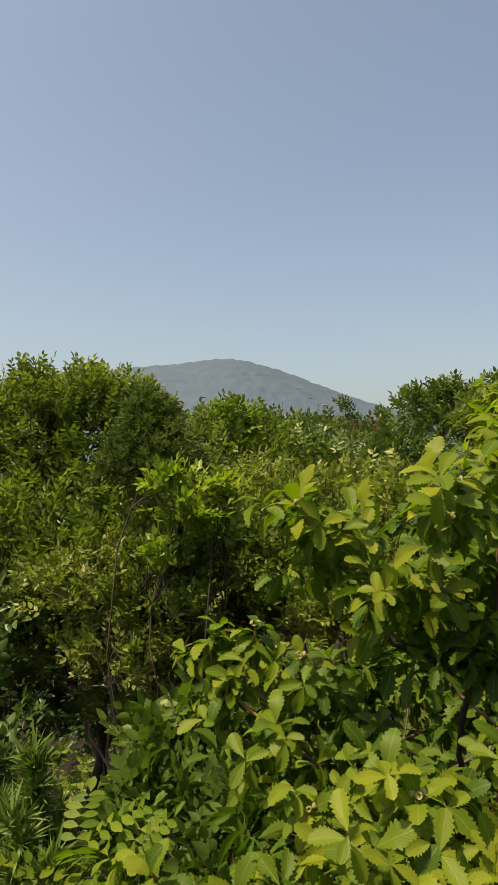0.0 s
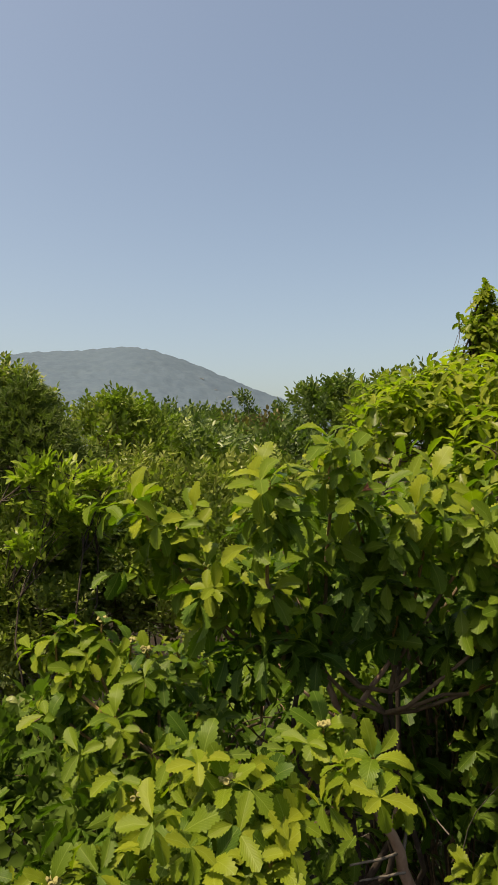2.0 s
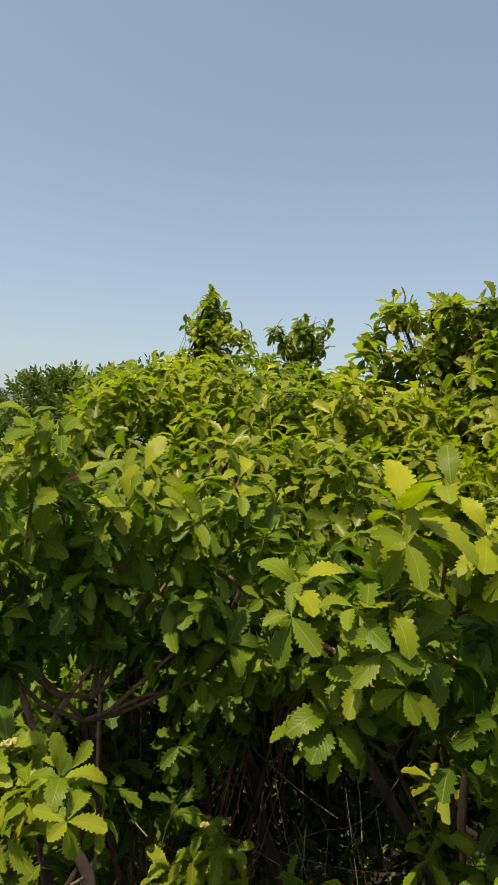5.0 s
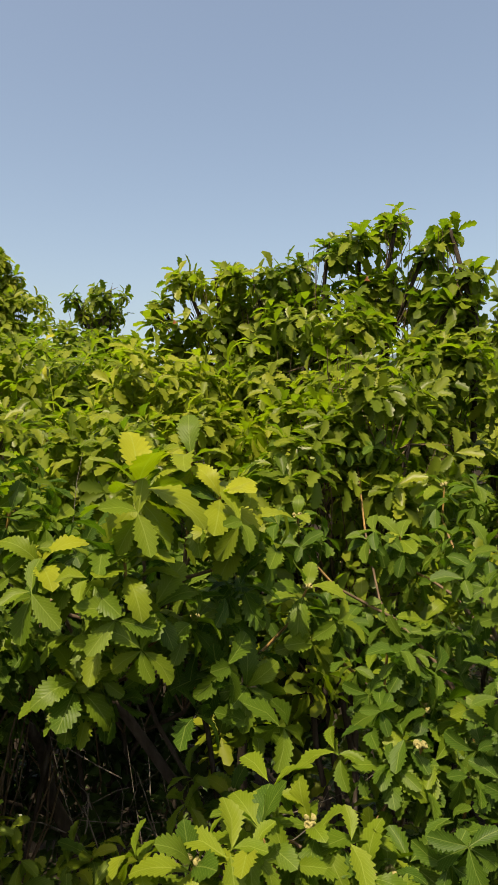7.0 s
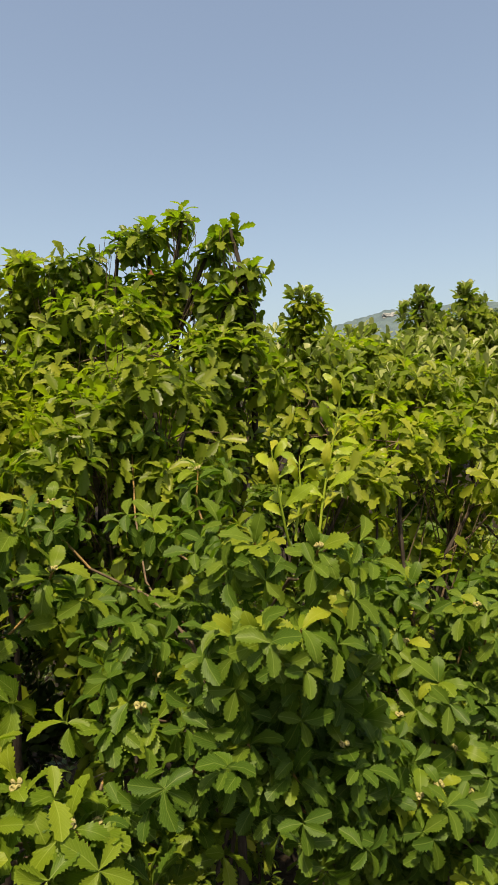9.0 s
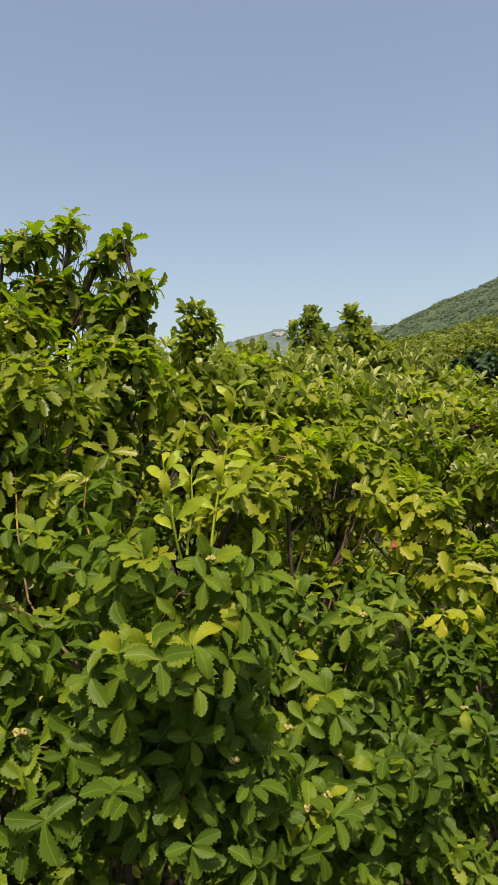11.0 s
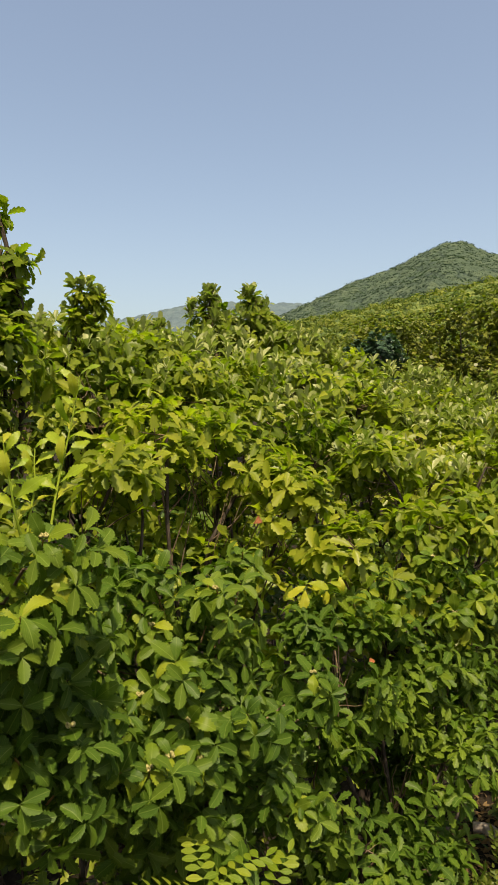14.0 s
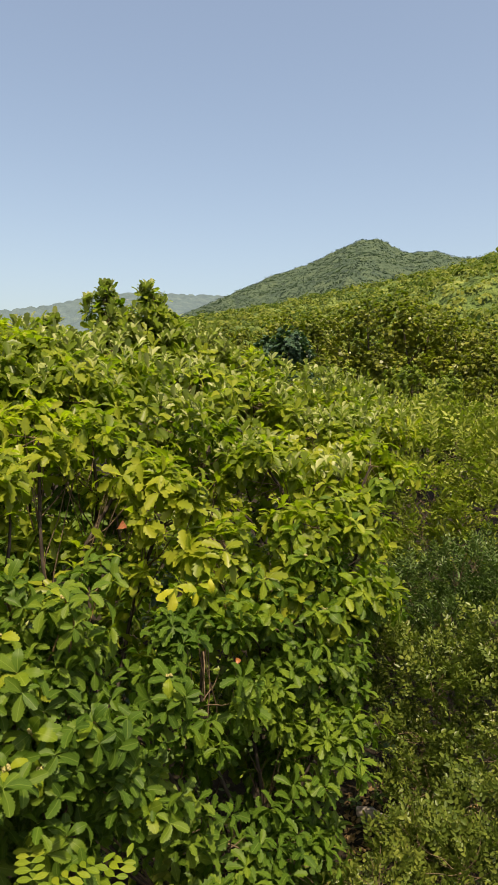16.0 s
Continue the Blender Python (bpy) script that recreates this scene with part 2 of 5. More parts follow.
def blade(n, width, peak, teeth, fold, curl, wobble=0.0, pleat=0.0):
    """A leaf one long from the origin along +y, face up: n stations, widest at peak, with toothed margins, folded on its rib and drooping."""
    v = np.linspace(0, 1, n + 1) ** 0.86
    low = np.sin(np.pi / 2 * np.clip(v / peak, 0, 1)) ** 1.4
    high = np.sqrt(np.clip(1 - ((v - peak) / (1 - peak)) ** 2, 0, 1)) ** 0.75
    w = width * np.where(v < peak, low, high)
    w[0], w[-1] = 0.012, 0.3 * width
    for i in range(1, n):
        w[i] *= 1 + (teeth if i % 2 else -teeth)
    z = -curl * v ** 2 + wobble * np.sin(v * 9)
    ripple = pleat * np.where(np.arange(n + 1) % 2 == 1, 1.0, -1.0) * (w > 0.05)
    lead = np.where(np.arange(n + 1) % 2 == 1, 0.22 / n * (teeth > 0), 0)
    mid = np.stack([0 * v, v, z], -1)
    left = np.stack([-w, v + lead, z + fold * w + ripple + wobble * np.sin(v * 13)], -1)
    right = np.stack([w, v + lead, z + fold * w + ripple - wobble * np.sin(v * 11)], -1)
    verts = np.concatenate([left, mid, right])
    k = n + 1
    i = np.arange(n)
    quads = np.concatenate([np.stack([i, k + i, k + i + 1, i + 1], -1), np.stack([k + i, 2 * k + i, 2 * k + i + 1, k + i + 1], -1)])
    uv = np.stack([0.5 + 0.5 * verts[:, 0] / width, verts[:, 1]], -1)
    return verts, quads, uv


def scatter(template, places, x_axis, y_axis, z_axis, size):
    """Copies of a template at places, with the given axes and sizes, as one set of vertices, faces and uvs."""
    tv, tf, tu = template
    n, k = len(places), len(tv)
    v = places[:, None, :] + size[:, None, None] * (tv[None, :, :1] * x_axis[:, None, :] + tv[None, :, 1:2] * y_axis[:, None, :] + tv[None, :, 2:] * z_axis[:, None, :])
    f = tf[None] + (np.arange(n) * k)[:, None, None]
    return v.reshape(-1, 3), f.reshape(-1, tf.shape[1]), np.tile(tu, (n, 1))


def scatter_mixed(kinds, places, x_axis, y_axis, z_axis, size):
    """The same with several templates taken in turn."""
    k = len(kinds)
    return [scatter(t, places[i::k], x_axis[i::k], y_axis[i::k], z_axis[i::k], size[i::k]) for i, t in enumerate(kinds)]


def unit(a):
    return a / np.maximum(np.linalg.norm(a, axis=-1, keepdims=True), 1e-9)


def rosettes(tips, axes, count, r, open_low=45, open_high=104, droop=0.32):
    """Leaves set in a whorl round each shoot tip: places, x, y, z axes, one row a leaf."""
    n = len(tips)
    ref = np.where(np.abs(axes[:, 2:]) > 0.9, (1.0, 0, 0), (0, 0, 1.0))
    u = unit(np.cross(axes, ref))
    w = np.cross(axes, u)
    phi = np.arange(count)[None] * 2.39996 + r.uniform(0, 6.28, (n, 1)) + r.normal(0, 0.25, (n, count))
    th = np.radians(np.linspace(open_low, open_high, count))[None] + r.normal(0, 0.16, (n, count))
    out = np.cos(phi)[..., None] * u[:, None] + np.sin(phi)[..., None] * w[:, None]
    y = np.cos(th)[..., None] * axes[:, None] + np.sin(th)[..., None] * out
    y[..., 2] -= droop * np.abs(r.normal(0.35, 0.35, (n, count)))
    y = unit(y).reshape(-1, 3)
    up = (np.sin(th)[..., None] * axes[:, None] - np.cos(th)[..., None] * out + np.array((0, 0, 0.45)) + r.normal(0, 0.24, (n, count, 3))).reshape(-1, 3)
    x = unit(np.cross(y, up))
    z = np.cross(x, y)
    back = (np.arange(count) / count)[None, :, None] * 0.05
    p = (tips[:, None] - axes[:, None] * back).reshape(-1, 3)
    return p, x, y, z


def tube(points, radii, sides=6):
    """A tapering, closed limb along points."""
    p = np.asarray(points, float)
    t = unit(np.gradient(p, axis=0))
    ref = np.where(np.abs(t[:, 2:]) > 0.85, (1.0, 0, 0), (0, 0, 1.0))
    u = unit(np.cross(t, ref))
    for i in range(1, len(u)):
        u[i] = unit(u[i - 1] - t[i] * (u[i - 1] @ t[i]))
    w = np.cross(t, u)
    a = np.linspace(0, 2 * np.pi, sides, endpoint=False)
    ring = np.cos(a)[None, :, None] * u[:, None] + np.sin(a)[None, :, None] * w[:, None]
    v = (p[:, None] + np.asarray(radii, float)[:, None, None] * ring).reshape(-1, 3)
    i, j = np.meshgrid(np.arange(len(p) - 1), np.arange(sides), indexing="ij")
    b, c = i * sides + j, i * sides + (j + 1) % sides
    f = np.stack([b, c, c + sides, b + sides], -1).reshape(-1, 4)
    return v, f


def bend(a, b, r, n=6, sag=0.08, sway=0.06):
    """Points from a to b that wander a little, as wood does."""
    a, b = np.asarray(a, float), np.asarray(b, float)
    s = np.linspace(0, 1, n)[:, None]
    size = np.linalg.norm(b - a)
    p = a + (b - a) * s
    p[:, 2] -= sag * size * np.sin(np.pi * s[:, 0])
    for k in (1, 2, 3):
        p = p + np.sin(k * np.pi * s) * r.normal(0, sway * size / k, 3)
    return p


def limbs_mesh(name, paths, mat):
    vs, fs, k = [], [], 0
    for pts, radii, sides in paths:
        v, f = tube(pts, radii, sides)
        vs.append(v)
        fs.append(f + k)
        k += len(v)
    return mesh_from(name, np.concatenate(vs), [np.concatenate(fs)], mat, smooth=True)


def taper(n, a, b):
    return np.linspace(a, b, n)


def joined(name, sets, mat, smooth=False):
    vs, fs, us, k = [], [], [], 0
    for v, f, u in sets:
        vs.append(v)
        fs.append(f + k)
        us.append(u)
        k += len(v)
    return mesh_from(name, np.concatenate(vs), fs, mat, np.concatenate(us), smooth)


def oak_outline(teeth, width, deep, peak, r, edge=0.06, blunt=False):
    """One margin of an oak leaf, base to tip: pairs of (half width, way along), with rounded forward teeth and notches between them."""
    def half(v):
        if v < peak:
            return width * max(0.03, math.sin(math.pi / 2 * v / peak) ** 1.35)
        return width * max(0.0, math.cos(math.pi / 2 * (v - peak) / (1.02 - peak))) ** 0.6
    out = [(0.012, 0.0), (0.02, 0.07)]
    for k in range(teeth):
        u = 0.17 + 0.79 * (k + 0.55 + r.uniform(-edge, edge)) / teeth
        n = 0.17 + 0.79 * (k + 0.98 + r.uniform(-edge, edge)) / teeth
        reach, lead = half(u) * (1.05 + 0.5 * deep * r.uniform(0.3, 1.2)), 0.17 / teeth
        if blunt:
            out.append((reach * 0.985, u))
        out.append((reach, u + lead + (0.06 / teeth if blunt else 0)))
        if k < teeth - 1:
            out.append((half(n) * (1 - deep * r.uniform(0.8, 1.2)), n))
    return np.array(out)


def oak_blade(teeth, width, fold, curl, wave, seed, deep=0.2, peak=0.62, twist=0.0, fan=False):
    """An oak leaf one long from the origin along +y, face up: toothed margins, folded on its rib, arching down, margins waved. fan: two faces only, for leaves farther off."""
    r = np.random.default_rng(seed)
    left, right = (oak_outline(teeth, width, deep, peak, r, 0.06, not fan) for k in (0, 1))
    m = len(left)

    def shaped(x, v):
        w = np.abs(x)
        turn = max(curl, 0.01) * 2
        y, z = np.sin(turn * v) / turn, -(1 - np.cos(turn * v)) / turn
        z = z + fold * w + wave * np.sin(v * 11 + np.sign(x) * 1.3 + seed) * (w / width) + twist * x * v
        return np.stack([x, y, z], -1)
    if fan:
        spine = np.array([0.0, 0.5, 1.0])
        margin_l, margin_r = shaped(-left[:, 0], left[:, 1]), shaped(right[:, 0], right[:, 1])
        mid = shaped(np.zeros(3), spine)
        verts = np.concatenate([mid, margin_l[1:], margin_r[1:]])
        k = m - 1
        faces = np.array([[0, 1, 2] + [3 + i for i in range(k - 1, -1, -1)], [2, 1, 0] + [3 + k + i for i in range(k)]])
        along = np.concatenate([spine, left[1:, 1], right[1:, 1]])
    else:
        lv = np.append(left[:, 1], 1.0)
        mid = shaped(np.zeros(m + 1), lv)
        margin_l, margin_r = shaped(-np.append(left[:, 0], 0.004), lv), shaped(np.append(right[:, 0], 0.004), np.append(right[:, 1], 1.0))
        verts = np.concatenate([margin_l, mid, margin_r])
        k, i = m + 1, np.arange(m)
        faces = np.concatenate([np.stack([i, k + i, k + i + 1, i + 1], -1), np.stack([k + i, 2 * k + i, 2 * k + i + 1, k + i + 1], -1)])
        along = np.tile(lv, 3)
    return verts, faces, np.stack([0.5 + 0.5 * verts[:, 0] / width, along], -1)


# leaf blades, from near to far
NEAR_LEAVES = [oak_blade(8, 0.219, 0.2, 0.45, 0.03, 1, 0.155), oak_blade(9, 0.209, 0.34, 0.8, 0.035, 2, 0.155, twist=0.2), oak_blade(8, 0.235, 0.12, 0.25, 0.04, 3, 0.15, twist=-0.25), oak_blade(7, 0.214, 0.28, 0.65, 0.03, 4, 0.16, twist=0.15)]
SIDE_LEAVES = [oak_blade(7, 0.219, 0.24, 0.55, 0.035, 5, 0.2, fan=True), oak_blade(7, 0.214, 0.34, 0.75, 0.03, 6, 0.2, twist=0.25, fan=True)]
MID_LEAVES = [oak_blade(6, 0.21, 0.22, 0.45, 0.03, 7, 0.27, fan=True), oak_blade(6, 0.205, 0.3, 0.7, 0.03, 8, 0.27, twist=0.25, fan=True)]
FAR_LEAVES = [oak_blade(4, 0.21, 0.24, 0.45, 0.03, 9, 0.28, fan=True), oak_blade(4, 0.21, 0.3, 0.7, 0.03, 10, 0.28, twist=0.25, fan=True)]
DIM_LEAVES = [oak_blade(3, 0.215, 0.25, 0.5, 0.02, 11, 0.2, fan=True), oak_blade(3, 0.21, 0.2, 0.3, 0.02, 12, 0.2, fan=True)]
SMALL_LEAF = (np.array([(0, 0, 0), (0.25, 0.28, 0.06), (0.23, 0.62, 0.04), (0, 1, -0.1), (-0.23, 0.62, 0.04), (-0.25, 0.28, 0.06)]), np.array([(0, 1, 2, 3), (3, 4, 5, 0)]), np.zeros((6, 2)))
CLUMP = (np.array([(0, -0.5, 0), (0.42, 0.05, 0.08), (0, 0.5, -0.05), (-0.42, -0.05, 0.08)]), np.array([(0, 1, 2, 3)]), np.zeros((4, 2)))


def spray(leaves, length, leaf, r, wide=0.28, pairs=True):
    """A little twig set with small leaves: a template one unit of size long in metres."""
    vs, fs, us, k = [], [], [], 0
    for i in range(leaves):
        s = (i + 0.6) / leaves * length
        side = 1 if i % 2 else -1
        ang = radians(52) * side if i < leaves - 1 else 0
        d = np.array((math.sin(ang), math.cos(ang), r.normal(0.05, 0.22)))
        d /= np.linalg.norm(d)
        up = np.array((r.normal(0, 0.4), r.normal(0, 0.3), 1.0))
        x = np.cross(d, up)
        x /= np.linalg.norm(x)
        z = np.cross(x, d)
        v, f, u = SMALL_LEAF[0] * np.array((wide / 0.28, 1, 1)), SMALL_LEAF[1], SMALL_LEAF[2]
        size = leaf * r.uniform(0.75, 1.2)
        vs.append(np.array((0, s, -0.25 * s * s)) + size * (v[:, :1] * x + v[:, 1:2] * d + v[:, 2:] * z))
        fs.append(f + k)
        us.append(u)
        k += len(v)
    return np.concatenate(vs), np.concatenate(fs), np.concatenate(us)


def shell(lobe, n, r, deep=0.45, low=-0.55, tuft=6, loose=0.26):
    """n places in the outer part of a bough's ball of leaves, gathered in tufts, and the way outwards there. lobe: middle, radius, half height."""
    c, rad, half = lobe
    seeds = unit(r.normal(0, 1, (max(4, n // tuft) * 3, 3)))
    seeds = seeds[seeds[:, 2] > low][:max(4, n // tuft)]
    reach = 1 - deep * r.random((len(seeds), 1)) ** 2
    pick = r.integers(0, len(seeds), n)
    d = unit(seeds[pick] + r.normal(0, loose, (n, 3)))
    s = reach[pick] * r.uniform(0.8, 1.16, (n, 1))
    lump = np.array([1 + 0.22 * noise.noise(Vector(x * 2.2 + c)) for x in seeds])[pick][:, None]
    trim = np.maximum(np.array((rad, rad, half)) - 0.05, 0.04)
    return c + d * s * lump * trim, unit(d * 0.75 + np.array((0, 0, 0.75)) + r.normal(0, 0.28, d.shape))


# ---- ground ----
def build_ground():
    radii = np.concatenate([np.linspace(0, 14, 36), np.geomspace(15, 4200, 44)])
    az = np.linspace(0, 2 * np.pi, 97)[:-1]
    v = np.array([(a * math.sin(b), a * math.cos(b), ground_z(a * math.sin(b), a * math.cos(b))) for a in radii for b in az])
    i, j = np.meshgrid(np.arange(len(radii) - 1), np.arange(96), indexing="ij")
    f = np.stack([i * 96 + j, (i + 1) * 96 + j, (i + 1) * 96 + (j + 1) % 96, i * 96 + (j + 1) % 96], -1).reshape(-1, 4)
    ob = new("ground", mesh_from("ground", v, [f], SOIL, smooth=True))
    tagged(ob, "brown forest soil strewn with dead leaves", "ground", kind="structure")


build_ground()


def hillside(name, ridge, dist, run, mat, bump, label, seed, cols=360, rows=70, relief=1.0, foot=4.0):
    """A wooded hill whose crest follows (compass angle, angle above the level) pairs at a distance; it falls towards the viewer over run metres, crowns domed on it."""
    r = np.random.default_rng(seed)
    az = np.linspace(ridge[0][0], ridge[-1][0], cols)
    el = np.interp(az, [a for a, _ in ridge], [e for _, e in ridge])
    k = np.ones(9) / 9
    el = np.convolve(np.pad(el, 4, "edge"), k, "valid")
    s = np.linspace(0, 1.25, rows)
    A, S = np.meshgrid(np.radians(az), s, indexing="ij")
    D = dist - run * (1 - S)
    crest = EYE + dist * np.tan(np.radians(el))[:, None]
    fall = np.where(S <= 1, np.clip(S, 0, 1) ** 0.9, 1 - (S - 1) * 1.6)
    Z = foot + (crest - foot) * fall
    X, Y = 0.35 + D * np.sin(A), -0.2 + D * np.cos(A)
    out = np.empty_like(Z)
    for i in range(cols):
        for j in range(rows):
            p = Vector((X[i, j], Y[i, j], 0))
            near, _ = noise.voronoi(p / bump, distance_metric="DISTANCE")
            gully = noise.noise(p / (bump * 11)) * 1.1 + noise.noise(p / (bump * 4)) * 0.6
            out[i, j] = Z[i, j] + bump * (0.45 * (0.3 - min(near[0], 1.0) ** 2 * 1.4) + gully * relief * min(1.0, abs(1 - S[i, j]) * 2.5))
    v = np.stack([X, Y, out], -1).reshape(-1, 3)
    i, j = np.meshgrid(np.arange(cols - 1), np.arange(rows - 1), indexing="ij")
    b = i * rows + j
    f = np.stack([b, b + rows, b + rows + 1, b + 1], -1).reshape(-1, 4)
    ob = new(name, mesh_from(name, v, [f], mat, smooth=True))
    tagged(ob, label, "mountain" if dist > 1000 else "hill", kind="structure")
    return np.stack([X, Y, out], -1)


# distance haze is mixed into the next two base colours as blue-grey
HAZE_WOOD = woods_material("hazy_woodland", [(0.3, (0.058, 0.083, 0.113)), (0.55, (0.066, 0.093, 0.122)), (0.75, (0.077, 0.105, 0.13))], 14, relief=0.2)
RIDGE_WOOD = woods_material("hazed_ridge_woodland", [(0.3, (0.055, 0.08, 0.095)), (0.55, (0.065, 0.095, 0.105)), (0.75, (0.08, 0.11, 0.115))], 10, relief=0.3)
# the peak's green is dulled and blued in the colour, as by haze
PEAK_WOOD = woods_material("hazed_peak_woodland", [(0.3, (0.028, 0.046, 0.034)), (0.5, (0.046, 0.07, 0.045)), (0.75, (0.065, 0.09, 0.052))], 7)
SLOPE_WOOD = woods_material("slope_woodland", [(0.25, (0.04, 0.07, 0.022)), (0.5, (0.08, 0.115, 0.03)), (0.8, (0.15, 0.17, 0.045))], 4.5)
ROCK = plain_material("pale_rock", [(0.3, (0.15, 0.16, 0.165)), (0.7, (0.24, 0.245, 0.245))], 0.08, 0.9, 1.0, 4)

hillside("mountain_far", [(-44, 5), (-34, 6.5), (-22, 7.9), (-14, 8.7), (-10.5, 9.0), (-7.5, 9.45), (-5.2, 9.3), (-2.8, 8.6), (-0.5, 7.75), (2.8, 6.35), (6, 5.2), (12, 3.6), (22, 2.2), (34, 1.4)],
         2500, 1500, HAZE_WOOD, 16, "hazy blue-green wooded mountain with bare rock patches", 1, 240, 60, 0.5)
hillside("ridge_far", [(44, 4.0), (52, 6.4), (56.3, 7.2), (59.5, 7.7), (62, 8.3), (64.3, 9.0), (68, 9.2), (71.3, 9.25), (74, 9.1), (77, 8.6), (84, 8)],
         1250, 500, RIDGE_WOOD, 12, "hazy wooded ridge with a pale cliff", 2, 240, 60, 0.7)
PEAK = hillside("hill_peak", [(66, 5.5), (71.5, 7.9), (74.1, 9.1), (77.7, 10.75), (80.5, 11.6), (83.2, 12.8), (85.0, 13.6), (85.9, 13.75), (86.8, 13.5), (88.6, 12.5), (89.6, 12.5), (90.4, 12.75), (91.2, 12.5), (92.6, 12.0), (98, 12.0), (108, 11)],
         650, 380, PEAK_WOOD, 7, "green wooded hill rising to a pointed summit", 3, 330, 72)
SLOPE = hillside("hill_slope", [(58, 4.5), (66, 6.0), (71.8, 7.3), (76.4, 8.1), (81.5, 9.1), (87.8, 10.35), (92, 11.1), (95.5, 12.3), (100, 13.2), (110, 14), (120, 14)],
         230, 150, SLOPE_WOOD, 4.2, "near slope clothed in rounded olive-green trees", 4, 330, 72)


def boulder_patch(name, az, el, d, wide, high, label, seed):
    """Bare rock breaking out of a wooded mountainside."""
    r = np.random.default_rng(seed)
    bm = bmesh.new()
    c = Vector(spot(az, el, d))
    side = Vector((math.cos(radians(az)), -math.sin(radians(az)), 0))
    for k in range(7):
        s = r.uniform(0.25, 0.6)
        m = Matrix.Translation(c + side * r.uniform(-wide, wide) * 0.6 + Vector((0, 0, r.uniform(-high, high) * 0.5)))
        made = bmesh.ops.create_icosphere(bm, subdivisions=2, radius=1, matrix=m @ Matrix.Diagonal((wide * s, wide * s, high * s, 1)))
        for q in made["verts"]:
            q.co += (q.co - m.translation) * 0.35 * noise.noise(q.co * (2.5 / wide))
    me = bpy.data.meshes.new(name)
    bm.to_mesh(me)
    bm.free()
    me.materials.append(ROCK)
    tagged(new(name, me), label, "rock", kind="structure")


boulder_patch("cliff", 64.9, 8.55, 1209, 13, 8, "pale grey rock cliff below the ridge", 5)
boulder_patch("cliff", 66.2, 8.4, 1206, 8, 5, "pale grey rock cliff below the ridge", 6)
for k, (a, e, d, w) in enumerate(((-1.0, 6.9, 2005, 9), (1.4, 5.4, 1740, 9), (0.3, 6.0, 1790, 6), (-8.6, 6.2, 1545, 6), (2.2, 5.0, 1675, 7))):
    boulder_patch("rock_patch", a, e, d + 6, w, w * 0.28, "bare grey rock on the hazy mountainside", 10 + k)


# ---- oaks ----
def oak_wood(tree, base, lobes, r, girth):
    """Trunk to the middle of the crown, a bough to each ball of leaves, twigs within it."""
    base = np.asarray(base, float)
    mid = np.mean([l[0] for l in lobes], 0)
    fork = base + (mid - base) * 0.55
    part("trunk", limbs_mesh("trunk", [(bend(base - (0, 0, 0.15), fork, r, 8, 0, 0.05), taper(8, girth, girth * 0.6), 9)], BARK), tree)
    twigs = []
    for c, rad, half in lobes:
        start = base + (fork - base) * r.uniform(0.7, 1.0)
        path = bend(start, c + (0, 0, 0.25 * half), r, 8, 0.1, 0.07)
        part("branch", limbs_mesh("branch", [(path, taper(8, girth * 0.42, 0.012), 6)], BARK), tree)
        for k in range(int(8 + 10 * rad)):
            d = unit(r.normal(0, 1, 3) + (0, 0, 0.5))
            q = path[r.integers(4, 8)]
            twigs.append((bend(q, c + d * np.array((rad, rad, half)) * 0.55, r, 5, 0.03, 0.03), taper(5, 0.006, 0.002), 4))
    part("twigwork", limbs_mesh("twigwork", twigs, TWIG), tree, kind="stuff")


def crown_leaves(lobes, r, density, leaf, template, count=7, open_low=25):
    """Whorls of leaves over the balls of a crown."""
    tips, axes = [], []
    for lobe in lobes:
        c, rad, half = lobe
        n = int(density * 4 * math.pi * ((rad * rad + 2 * rad * half) / 3) / leaf ** 2 * 0.32)
        p, a = shell(lobe, max(n, 6), r)
        tips.append(p)
        axes.append(a)
    tips, axes = np.concatenate(tips), np.concatenate(axes)
    p, x, y, z = rosettes(tips, axes, count, r, open_low)
    size = leaf * r.uniform(0.7, 1.15, len(p))
    return scatter_mixed(template, p, x, y, z, size)


